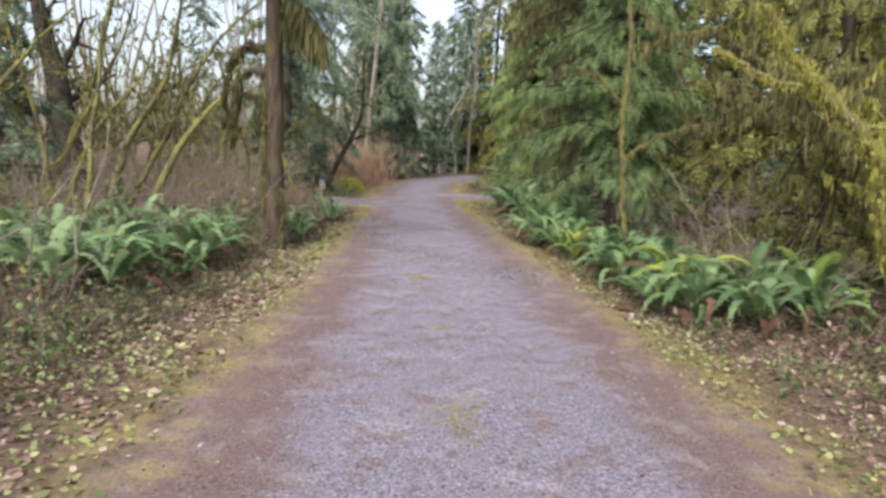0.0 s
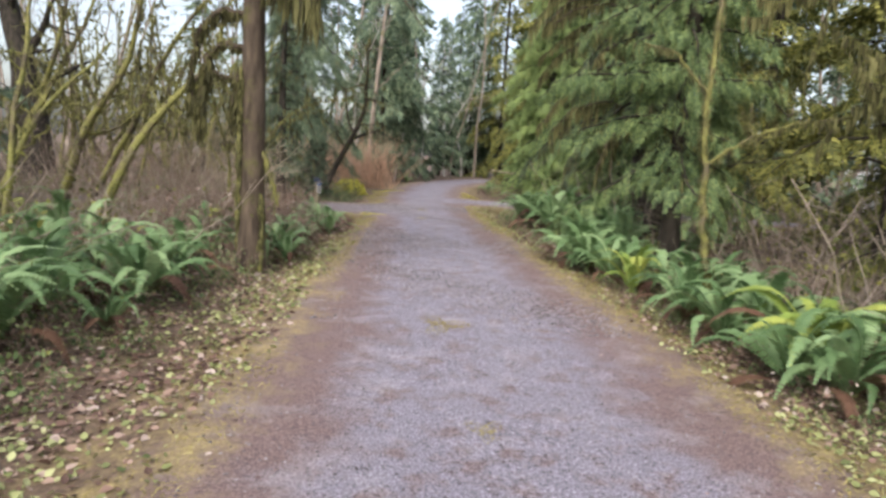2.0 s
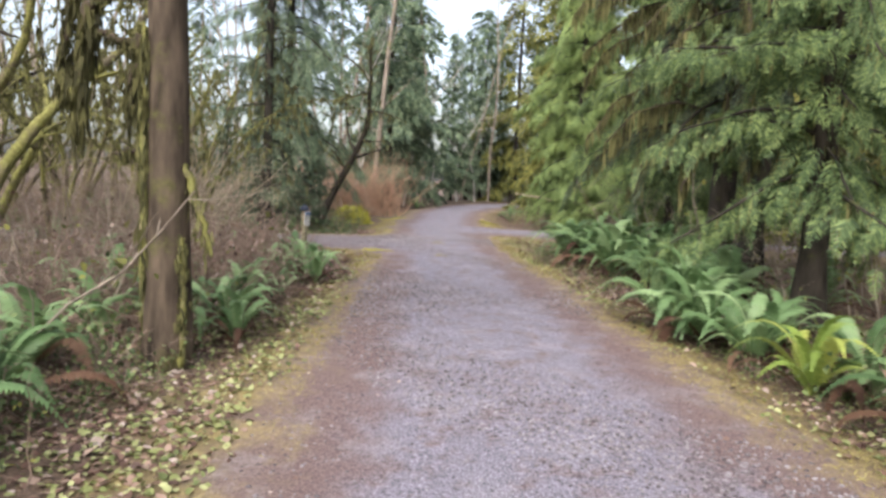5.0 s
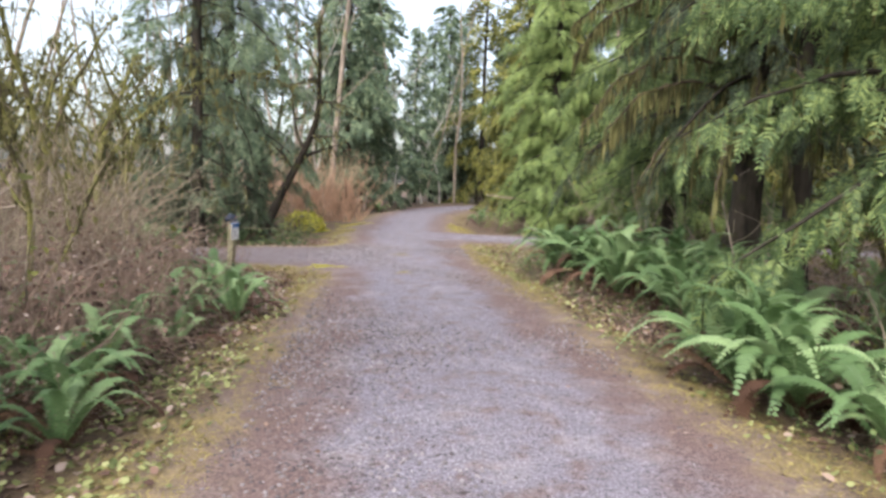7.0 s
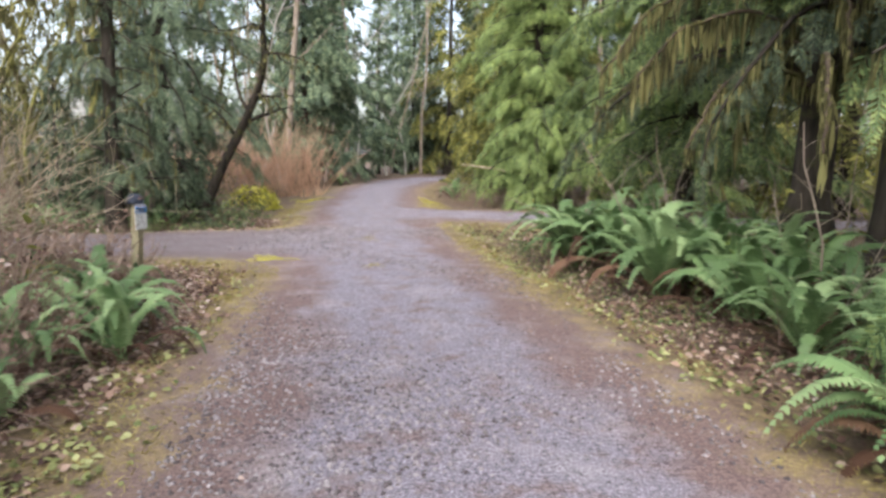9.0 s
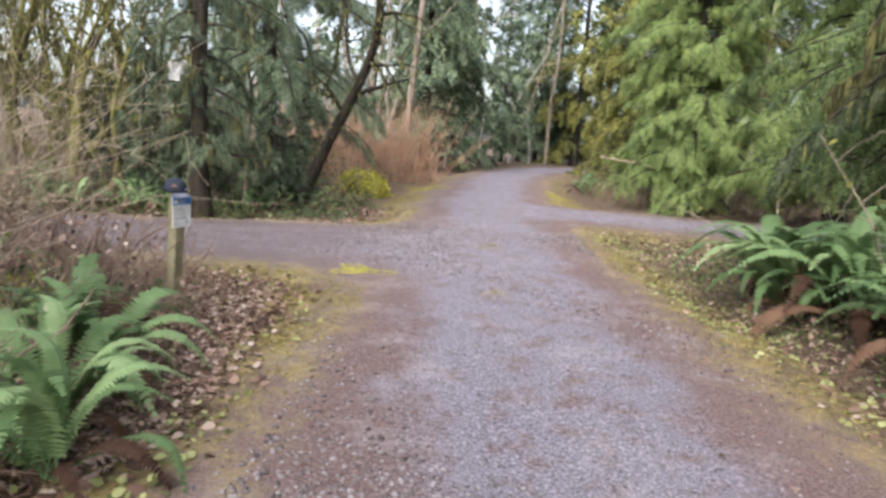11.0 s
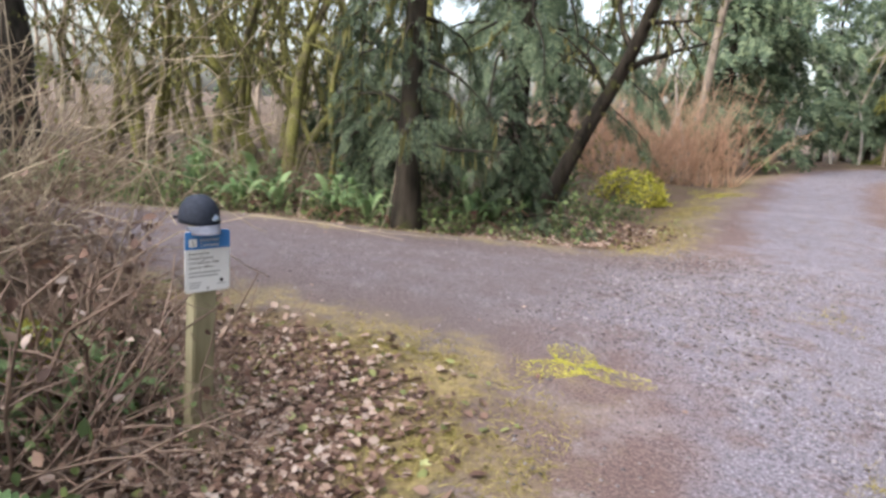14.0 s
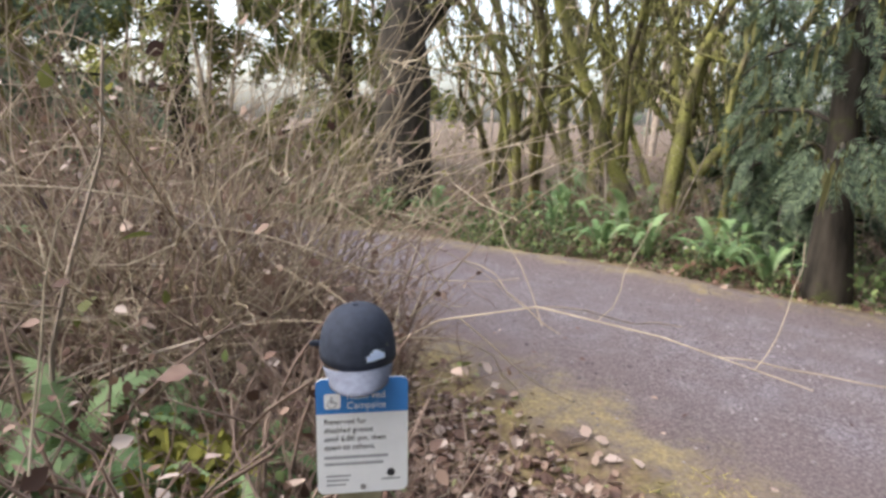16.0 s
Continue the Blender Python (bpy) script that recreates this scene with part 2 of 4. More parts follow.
def tube(soup, pts, radii, sides=6):
    """A tapering tube along a line of points."""
    pts, radii = np.asarray(pts, float), np.asarray(radii, float)
    t = np.gradient(pts, axis=0)
    t /= np.linalg.norm(t, axis=1)[:, None] + 1e-9
    ref = np.array([0.31, 0.95, 0.05]) if abs(t[0][1]) < 0.8 else np.array([1.0, 0.1, 0.0])
    a = np.cross(t, ref)
    a /= np.linalg.norm(a, axis=1)[:, None] + 1e-9
    b = np.cross(t, a)
    ang = np.arange(sides) * 2 * math.pi / sides
    ring = a[:, None] * np.cos(ang)[None, :, None] + b[:, None] * np.sin(ang)[None, :, None]
    v = (pts[:, None] + ring * radii[:, None, None]).reshape(-1, 3)
    i, j = np.meshgrid(np.arange(len(pts) - 1), np.arange(sides), indexing="ij")
    q = np.stack([i * sides + j, i * sides + (j + 1) % sides, (i + 1) * sides + (j + 1) % sides, (i + 1) * sides + j], -1).reshape(-1, 4)
    soup.add(v, q)


def wander(r, start, way, length, steps, wobble=0.15, lift=0.0):
    """A crooked line from start; lift bends it up, or down if negative."""
    p, d = np.array(start, float), np.array(way, float)
    d /= np.linalg.norm(d)
    out = [p.copy()]
    for _ in range(steps):
        d = d + r.normal(0, wobble, 3) + np.array([0, 0, lift / steps])
        d /= np.linalg.norm(d)
        p = p + d * length / steps
        out.append(p.copy())
    return np.array(out)


def along(line, k):
    """Point and direction at the fraction k of a line."""
    x = k * (len(line) - 1)
    i = min(int(x), len(line) - 2)
    d = line[i + 1] - line[i]
    return line[i] + d * (x - i), d / (np.linalg.norm(d) + 1e-9)


def frames(pos, xdir, up, scale):
    """Matrices with local x along xdir and local z near up."""
    pos, x, up = np.asarray(pos, float), np.asarray(xdir, float), np.asarray(up, float)
    x = x / (np.linalg.norm(x, axis=1)[:, None] + 1e-9)
    y = np.cross(up, x)
    y /= np.linalg.norm(y, axis=1)[:, None] + 1e-9
    z = np.cross(x, y)
    m = np.zeros((len(pos), 4, 4))
    s = np.asarray(scale, float).reshape(len(pos), -1)
    s = np.repeat(s, 3, 1) if s.shape[1] == 1 else s
    m[:, :3, 0], m[:, :3, 1], m[:, :3, 2], m[:, :3, 3], m[:, 3, 3] = x * s[:, :1], y * s[:, 1:2], z * s[:, 2:], pos, 1
    return m


def spray_template(pairs, width, droop, seed):
    """A flat evergreen spray of unit length: a twig with side twigs of needles."""
    r = np.random.default_rng(seed)
    v, f = [], []
    for i in range(pairs):
        k = (i + 0.6) / pairs
        for side in (-1, 1):
            ln = 0.42 * (1 - 0.75 * k) * r.uniform(0.75, 1.2)
            a = radians(52 + r.uniform(-8, 8))
            b = np.array([k, 0, -droop * k * k])
            tip = b + np.array([math.cos(a) * ln, side * math.sin(a) * ln, -droop * ln * 0.7 + r.uniform(-0.03, 0.03)])
            mid, w = (b * 0.55 + tip * 0.45), np.array([width, -side * width * 0.7, 0.0])
            s = len(v)
            v += [b, mid + w, tip, mid - w]
            f.append([s, s + 1, s + 2, s + 3])
    s = len(v)
    v += [np.array(q) for q in ((0, 0, 0), (0.6, width * 0.7, -droop * 0.36), (1.08, 0, -droop * 1.2), (0.6, -width * 0.7, -droop * 0.36))]
    f.append([s, s + 1, s + 2, s + 3])
    return np.array(v), np.array(f)


SPRAY = spray_template(11, 0.030, 0.22, 3)
SPRAY_SOFT = spray_template(9, 0.027, 0.34, 6)
SPRAY_FAR = spray_template(5, 0.06, 0.22, 4)
SPRAY_WOODS = spray_template(3, 0.10, 0.22, 5)
STRAND = (np.array([[0, -0.5, 0], [0, 0.5, 0], [0.5, 0.35, 0.06], [0.5, -0.4, -0.05], [1.0, 0.05, 0.0]]), np.array([[0, 1, 2], [0, 2, 3], [3, 2, 4]]))
LEAF = (np.array([[0, 0, 0], [0.30, 0.34, 0.12], [0.62, 0.26, 0.10], [1, 0, 0.02], [0.6, -0.30, 0.12], [0.28, -0.32, 0.10]]), np.array([[0, 3, 2], [0, 2, 1], [0, 4, 3], [0, 5, 4]]))
BLADE = (np.array([[0, -0.06, 0], [0, 0.06, 0], [0.6, 0.04, 0.08], [0.6, -0.04, 0.08], [1, 0, -0.02]]), np.array([[0, 1, 2], [0, 2, 3], [3, 2, 4]]))


def hang_moss(soup, r, line, count, length, width, spread=0.03):
    """Strands of moss that hang from a line."""
    if count < 1:
        return
    ks = r.uniform(0.05, 1, count)
    pos = np.array([along(line, k)[0] for k in ks]) + r.normal(0, spread, (count, 3))
    down = np.column_stack([r.normal(0, 0.10, count), r.normal(0, 0.10, count), -np.ones(count)])
    ln = length * r.uniform(0.25, 1.0, count)
    a = r.uniform(0, 6.28, count)
    soup.stamp(*STRAND, frames(pos, down, np.column_stack([np.cos(a), np.sin(a), np.zeros(count)]), np.column_stack([ln, width * r.uniform(0.6, 1.5, count), ln])))


# ---- lie of the land ----
LANE_Y = [-60, 0, 4, 10, 16, 22, 30, 40, 48, 55, 62, 72]
LANE_X = [3.6, 0.35, 0.28, -0.05, -0.5, -0.95, -1.3, -1.0, 0.2, 3.2, 9, 22]
LANE_W = [1.8, 1.8, 1.78, 1.66, 1.52, 1.42, 1.5, 1.6, 1.8, 2.6, 4.0, 5.5]
SIDE_X = [-60, -20, -12, -8, -5, -2]
SIDE_Y = [-8, 14.6, 19.1, 21.2, 22.1, 22.6]
SIDE_W = [1.5, 1.4, 1.35, 1.35, 1.45, 1.9]


def edge(x, y):
    """Metres outside the edge of the gravel lanes; negative on them."""
    x, y = np.asarray(x, float), np.asarray(y, float)
    a = np.abs(x - np.interp(y, LANE_Y, LANE_X)) - np.interp(y, LANE_Y, LANE_W)
    b = np.where(x < -0.9, np.abs(y - np.interp(x, SIDE_X, SIDE_Y)) - np.interp(x, SIDE_X, SIDE_W), 9)
    c = np.where(x > -1.2, np.abs(y - 28.2 + 0.1 * x) - 1.7, 9)
    k = 1.3
    h = np.clip(0.5 + 0.5 * (b - a) / k, 0, 1)
    d = b * (1 - h) + a * h - k * h * (1 - h)
    h = np.clip(0.5 + 0.5 * (c - d) / k, 0, 1)
    return c * (1 - h) + d * h - k * h * (1 - h)


def smooth(v, a, b):
    k = np.clip((np.asarray(v, float) - a) / (b - a), 0, 1)
    return k * k * (3 - 2 * k)


def height(x, y):
    """Ground height: a low crown on the lane, a dip at its edge, an uneven forest floor."""
    x, y = np.asarray(x, float), np.asarray(y, float)
    d = edge(x, y)
    z = 0.02 * smooth(-d, 0, 1.4) - 0.11 * smooth(d, 0.0, 0.9)
    z = z + 0.012 * np.sin(2.1 * x + 0.7 * y) * np.sin(1.3 * y - 0.4 * x)
    rough = 0.07 * np.sin(1.9 * x + 0.5) * np.sin(1.6 * y + 1.0) + 0.10 * np.sin(0.55 * x - 0.3 * y) + 0.03 * np.sin(5.1 * x + y) * np.sin(4.3 * y - x)
    return z + smooth(d, 0.7, 3.5) * (rough + 0.06)


def ground_sheet():
    """One sheet: fine by the lane, coarse to the horizon; cut along the lane's edge into road and ground."""
    def axis(lo, hi, step, far):
        mid = np.arange(lo, hi + 1e-6, step)
        out = np.array([1, 3, 6, 10, 16, 25, 40, 80, 200, 500, far], float)
        return np.concatenate([(lo - out)[::-1], mid, hi + out])
    xs, ys = axis(-13, 7, 0.14, 1500), axis(-2, 56, 0.18, 1500)
    X, Y = np.meshgrid(xs, ys)
    D, Z = edge(X, Y), height(X, Y)
    v = np.stack([X, Y, Z], -1).reshape(-1, 3)
    nx = len(xs)
    i, j = np.meshgrid(np.arange(len(ys) - 1), np.arange(nx - 1), indexing="ij")
    q = np.stack([i * nx + j, i * nx + j + 1, (i + 1) * nx + j + 1, (i + 1) * nx + j], -1).reshape(-1, 4)
    on = D.ravel()[q].mean(1) < 0
    for name, pick, label in (("road", on, "grey and reddish gravel forest lane with worn wheel tracks"), ("ground", ~on, "brown forest floor with moss along the lane")):
        used, f = np.unique(q[pick], return_inverse=True)
        s = Soup()
        s.add(v[used], f.reshape(-1, 4))
        me = s.mesh(name, GROUND)
        at = me.attributes.new("edge", "FLOAT", "POINT")
        at.data.foreach_set("value", D.ravel()[used].astype(np.float32))
        at = me.attributes.new("side_lane", "FLOAT", "POINT")
        at.data.foreach_set("value", (0.9 * smooth(-X, 1.9, 3.4) * smooth(Y, 8, 12)).ravel()[used].astype(np.float32))
        tagged(new(name, me), label, name, kind="structure")


ground_sheet()


# ---- trees ----
def spot(x, y):
    return float(height(x, y))


def thing(name, x, y, label, category, group="", z=None):
    ob = new(name)
    ob.location = (x, y, spot(x, y) if z is None else z)
    return tagged(ob, label, category, group)


def trunk_line(r, h, lean, wob=0.05, steps=14):
    k = np.linspace(0, 1, steps)
    w = np.cumsum(r.normal(0, wob, (steps, 2)), axis=0) * (k[:, None] ** 0.5)
    return np.column_stack([lean[0] * k + w[:, 0], lean[1] * k + w[:, 1], h * k - 0.12])


def conifer(x, y, h, rad, reach, low, seed, needles=NEEDLE, bark=BARK_DARK, limbs=60, per=18, size=0.42, droop=0.7,
            template=None, moss=0, lean=(0, 0), label="tall green conifer with drooping boughs in the woods", sector=None, flare=1.6, top_reach=0.25):
    """An evergreen: a tapered trunk, limbs that droop, sprays of needles along them, and hanging moss."""
    r = np.random.default_rng(seed)
    root = thing("conifer", x, y, label, "tree", "conifers by the lane")
    template = template or SPRAY
    line = trunk_line(r, h, lean, 0.03)
    radii = rad * (1 - np.linspace(0, 1, len(line)) * 0.85)
    radii[0] *= flare
    s = Soup()
    tube(s, line, radii, 12)
    part("trunk", s.mesh("trunk", bark), root)
    green, hang = Soup(), Soup()
    pos, way, size_l, ups = [], [], [], []
    for i in range(limbs):
        k = low / h + (1 - low / h) * ((i + r.uniform(0, 1)) / limbs) ** 1.1 * 0.98
        p, _ = along(line, min(k, 0.99))
        a = i * 2.4 + r.uniform(-0.5, 0.5)
        if sector:
            a = r.uniform(*sector)
        ln = (reach * (1 - (k - low / h) / (1 - low / h)) + reach * top_reach * 0.5) * r.uniform(0.4, 1.2)
        li = wander(r, p, (math.cos(a), math.sin(a), r.uniform(-0.15, 0.4)), ln, 7, 0.11, -droop * r.uniform(0.7, 1.3))
        limb = Soup()
        tube(limb, li, np.linspace(0.035, 0.008, len(li)) * (0.6 + rad * 2), 4)
        part("limb", limb.mesh("limb", bark), root)
        high = p[2] > 8.5  # thinner, larger sprays high in the crown
        n = max(5, int(per * (0.5 if high else 1.35) * ln / 2.2))
        for q in range(n):
            kk = 0.14 + 0.86 * (q + r.uniform(0, 1)) / n
            b, d = along(li, min(kk, 0.999))
            side = 1 if q % 2 else -1
            sw = np.array([-d[1], d[0], 0]) * side
            v = d * r.uniform(0.3, 0.9) + sw * r.uniform(0.5, 1.0) + np.array([0, 0, -0.25 - droop * r.uniform(0.1, 0.9)])
            pos.append(b + sw * r.uniform(0, 0.30) * min(ln, 2.0) * (1.1 - kk) + np.array([0, 0, r.normal(-0.05, 0.09)]))
            way.append(v)
            ups.append((r.normal(0, 0.6), r.normal(0, 0.6), 1))
            size_l.append(size * r.uniform(0.6, 1.35) * (1.15 - 0.45 * kk) * (1.5 if high else 1.0))
        if moss and p[2] < 9:
            hang_moss(hang, r, li, moss * 2, 0.40, 0.022)
    green.stamp(*template, frames(pos, way, ups, size_l))
    part("crown", green.mesh("crown", needles, False), root)
    if hang.v:
        tagged(part("hanging_moss", hang.mesh("hanging_moss", MOSS, False), root, "olive moss strands hanging from the limbs"), kind="stuff")
    return root


def branchy(wood, hang, r, line, rad, depth, count, length, lift=0.3, moss=0, moss_len=0.2, steps=6, start=0.3):
    """Branches off a line, and twigs off those."""
    for i in range(count):
        k = start + (1 - start) * (i + r.uniform(0, 1)) / count
        p, d = along(line, min(k, 0.99))
        side = r.normal(0, 1, 3)
        side -= d * side.dot(d)
        side /= np.linalg.norm(side)
        ln = length * r.uniform(0.5, 1.2) * (1.2 - 0.7 * k)
        li = wander(r, p, d * r.uniform(0.35, 0.9) + side, ln, steps, 0.18, lift)
        br = rad * (1 - 0.6 * k) * r.uniform(0.4, 0.65)
        tube(wood, li, np.linspace(br, max(br * 0.25, 0.0018), len(li)), 4 if depth and rad > 0.02 else 3)
        if moss and hang is not None:
            hang_moss(hang, r, li, int(moss * ln * 1.6), moss_len, 0.03, br)
        if depth:
            branchy(wood, hang, r, li, br, depth - 1, max(3, int(count * 0.6)), length * 0.48, lift, moss * 0.6, moss_len, max(3, steps - 2), 0.15)


def maple(x, y, stems, h, rad, seed, bark=BARK_MOSS, moss=15, moss_len=0.13, lean=(0, 0), spread=0.9, branches=7, blen=1.5, moss_mat=None,
          label="leafless mossy maple with crooked stems in the undergrowth"):
    """A leafless broadleaf of several crooked stems with moss on them."""
    r = np.random.default_rng(seed)
    root = thing("mossy_tree", x, y, label, "tree", "mossy trees")
    hang = Soup()
    for s_i in range(stems):
        wood, twigs = Soup(), Soup()
        a = r.uniform(0, 6.28)
        sp = spread if stems > 1 else spread * 0.2
        line = wander(r, (math.cos(a) * 0.15 * (stems > 1), math.sin(a) * 0.15 * (stems > 1), -0.12), (math.cos(a) * sp * 0.35 + lean[0], math.sin(a) * sp * 0.35 + lean[1], 1), h * r.uniform(0.75, 1.1), 12, 0.13, 0.15)
        rr = rad * r.uniform(0.7, 1.1)
        tube(wood, line, rr * np.linspace(1.15, 0.25, len(line)), 8)
        part("stem", wood.mesh("stem", bark), root)
        branchy(twigs, hang, r, line, rr, 1, branches, blen, 0.25, moss, moss_len)
        hang_moss(hang, r, line, int(moss * h * 3), moss_len * 0.7, 0.04, rr * 0.6)
        tagged(part("twig_mass", twigs.mesh("twig_mass", bark), root), kind="stuff")
    tagged(part("moss", hang.mesh("moss", moss_mat or MOSS, False), root, "olive moss clinging to the bark"), kind="stuff")
    return root


def arm(root, points, rad, bark, moss, moss_len, width=0.05, seed=1, mat=None):
    """A bent limb through a few points, with hanging moss."""
    r = np.random.default_rng(seed)
    pts = np.array(points, float)
    k = np.linspace(0, len(pts) - 1, 5 * len(pts))
    line = np.column_stack([np.interp(k, np.arange(len(pts)), pts[:, i]) for i in range(3)])
    line[1:-1] = (line[:-2] + line[1:-1] + line[2:]) / 3 + r.normal(0, 0.012, (len(line) - 2, 3))
    s, hang = Soup(), Soup()
    tube(s, line, np.linspace(rad, rad * 0.45, len(line)), 7)
    limb = part("limb", s.mesh("limb", bark), root, "bent mossy limb")
    if not moss:
        return
    hang_moss(hang, r, line, int(moss * 1.9), moss_len, width * 0.45, rad * 0.65)
    tagged(part("moss", hang.mesh("moss", mat or MOSS, False), limb), kind="stuff")


def thicket(x, y, rx, ry, h, count, seed, mat=TWIG, lean=(0, 0), thick=0.006, name="bare_bush", label="leafless brown bush of tangled thin twigs", leaves=0, side=5, sidelen=0.5, upright=1.0):
    """A bare bush of many thin arching shoots with side twigs."""
    r = np.random.default_rng(seed)
    root = thing(name, x, y, label, "bush", "bare bushes")
    shoots, dead = Soup(), Soup()
    for i in range(count):
        a, k = r.uniform(0, 6.28), math.sqrt(r.uniform(0, 1))
        px, py = math.cos(a) * rx * k, math.sin(a) * ry * k
        hh = h * r.uniform(0.5, 1.1)
        li = wander(r, (px, py, spot(x + px, y + py) - root.location.z - 0.03), (r.normal(0, 0.35) + lean[0], r.normal(0, 0.35) + lean[1], upright), hh, 6, 0.13, -0.25)
        tube(shoots, li, np.linspace(thick, thick * 0.3, len(li)), 3)
        branchy(shoots, None, r, li, thick * 1.2, 0, side, sidelen, 0.1, start=0.2)
        if leaves:
            n = r.poisson(leaves)
            for _ in range(n):
                p, d = along(li, r.uniform(0.3, 0.95))
                dead.stamp(*LEAF, frames([p], [r.normal(0, 1, 3)], [r.normal(0, 1, 3)], [r.uniform(0.04, 0.08)]))
    tagged(part("shoot_tangle", shoots.mesh("shoot_tangle", mat), root), kind="stuff")
    if dead.v:
        tagged(part("dead_leaf", dead.mesh("dead_leaf", LITTER, False), root, "curled brown leaves left on the twigs"), kind="stuff")
    return root


# trees on the right of the lane
conifer(3.75, 14.6, 15, 0.17, 2.1, 1.8, 11, NEEDLE, limbs=120, per=56, size=0.34, droop=0.8, template=SPRAY_SOFT, moss=6, label="big dark hemlock with green boughs down to the ferns")
conifer(4.5, 18.0, 16, 0.19, 3.0, 4.0, 12, NEEDLE, limbs=60, per=40, size=0.36, droop=1.0, template=SPRAY_SOFT, moss=14, label="straight conifer with a bare lower trunk and drooping boughs")
old = conifer(4.4, 19.3, 16, 0.25, 3.2, 3.0, 13, NEEDLE_DARK, limbs=80, per=34, size=0.32, droop=1.3, template=SPRAY_SOFT, moss=34, flare=2.2, label="old conifer draped in brown hanging moss")
r = np.random.default_rng(140)
for i in range(30):
    a, top, out = radians(r.uniform(115, 265)), r.uniform(2.4, 6.6), r.uniform(0.9, 3.2)
    ax, ay = out * math.cos(a), out * math.sin(a)
    fall = r.uniform(0.5, 1.5)
    arm(old, [(0, 0, top - 0.3), (ax * 0.45, ay * 0.45, top), (ax * 0.8, ay * 0.8, top - fall * 0.35), (ax, ay, top - fall)], 0.032, BARK, 110, r.uniform(0.3, 0.6), 0.055, 141 + i)
conifer(5.0, 24.0, 15, 0.18, 3.0, 1.6, 14, NEEDLE, limbs=110, per=50, size=0.38, droop=0.9, template=SPRAY_SOFT, moss=4, label="dense green hemlock beside the gravel turnout")
cedar = conifer(4.1, 33.0, 16, 0.18, 3.3, 0.9, 15, NEEDLE_BRIGHT, limbs=150, per=56, size=0.40, droop=0.9, template=SPRAY_SOFT, label="light green cedar with foliage to the ground")
arm(cedar, [(0, 0, 1.0), (-1.3, -0.3, 1.25), (-2.5, -0.6, 1.38)], 0.05, TWIG_PALE, 0, 0.1)
conifer(6.6, 29.8, 16, 0.2, 3.4, 1.0, 17, NEEDLE_BRIGHT, limbs=120, per=44, size=0.42, droop=0.9, template=SPRAY_SOFT, label="light green hemlock with soft boughs beside the turnout")
conifer(5.2, 38.5, 17, 0.2, 3.8, 0.8, 16, NEEDLE_OLIVE, limbs=90, per=30, size=0.65, template=SPRAY_FAR)
conifer(5.7, 10.0, 8, 0.12, 2.3, 0.6, 18, NEEDLE_OLIVE, limbs=44, per=26, size=0.34, template=SPRAY_SOFT, moss=20, label="small olive-green conifer among mossy branches")
conifer(8.3, 15.5, 14, 0.2, 3.4, 2.0, 19, NEEDLE_OLIVE, limbs=60, per=24, size=0.6, template=SPRAY_FAR, moss=10)
conifer(9.4, 8.0, 14, 0.2, 3.4, 1.0, 20, NEEDLE, limbs=60, per=24, size=0.6, template=SPRAY_FAR, moss=10)
# trees on the left
lane_tree = conifer(-3.05, 11.85, 16, 0.185, 2.6, 4.9, 21, NEEDLE_BLUE, BARK, limbs=50, per=40, size=0.34, droop=0.9, template=SPRAY_SOFT, moss=0, flare=1.2, label="brown-barked conifer close to the lane with mossy dead branches")
arm(lane_tree, [(-0.1, 0, 3.05), (-0.4, -0.05, 3.12), (-0.62, -0.05, 2.95)], 0.05, BARK, 130, 0.10, 0.05, 6, MOSS_DARK)
arm(lane_tree, [(-0.62, -0.05, 2.95), (-0.7, -0.05, 2.5), (-0.74, -0.05, 1.95)], 0.05, BARK, 260, 0.3, 0.06, 15, MOSS_DARK)
arm(lane_tree, [(-0.1, 0, 3.5), (-0.5, 0.1, 3.6), (-0.82, 0.1, 3.3), (-0.92, 0.1, 2.7), (-0.94, 0.1, 2.2)], 0.045, BARK, 300, 0.22, 0.06, 16, MOSS_DARK)
arm(lane_tree, [(-0.1, 0, 2.62), (-0.4, -0.05, 2.68), (-0.62, -0.05, 2.78)], 0.04, BARK, 80, 0.1, 0.04, 7, MOSS_DARK)
arm(lane_tree, [(-0.2, -0.06, 2.7), (-0.25, -0.1, 2.4), (-0.26, -0.12, 2.05)], 0.05, BARK, 150, 0.2, 0.06, 8, MOSS_DARK)
arm(lane_tree, [(-0.1, 0, 1.72), (-0.3, -0.05, 1.78), (-0.45, -0.05, 1.76)], 0.03, BARK, 60, 0.12, 0.04, 9)
arm(lane_tree, [(0.12, 0, 1.7), (0.25, 0.0, 1.4), (0.36, 0.0, 0.95)], 0.04, BARK_MOSS, 60, 0.15, 0.04, 10)
arm(lane_tree, [(0.1, 0, 4.3), (0.5, -0.2, 4.2), (0.9, -0.3, 3.7)], 0.03, BARK, 180, 0.8, 0.06, 11)
conifer(-5.75, 24.2, 15, 0.14, 1.45, 1.1, 22, NEEDLE_DARK, limbs=80, per=48, size=0.28, droop=0.9, template=SPRAY_SOFT, moss=8, label="dark blue-green conifer at the junction")
conifer(-6.6, 29.5, 17, 0.2, 3.6, 2.6, 23, NEEDLE_BLUE, limbs=100, per=44, size=0.42, droop=1.0, template=SPRAY_SOFT, label="tall blue-green conifer with soft drooping boughs")
for i, (px, py, hh) in enumerate(((-7.1, 25.1, 3.2), (-6.3, 25.2, 2.6), (-4.9, 25.6, 2.2), (-5.3, 27.6, 2.4), (-8.7, 26.6, 2.8))):
    conifer(px, py, hh, 0.035, 1.0, 0.15, 130 + i, NEEDLE_DARK, limbs=36, per=40, size=0.28, droop=0.6, label="young dark evergreen at the edge of the side lane")
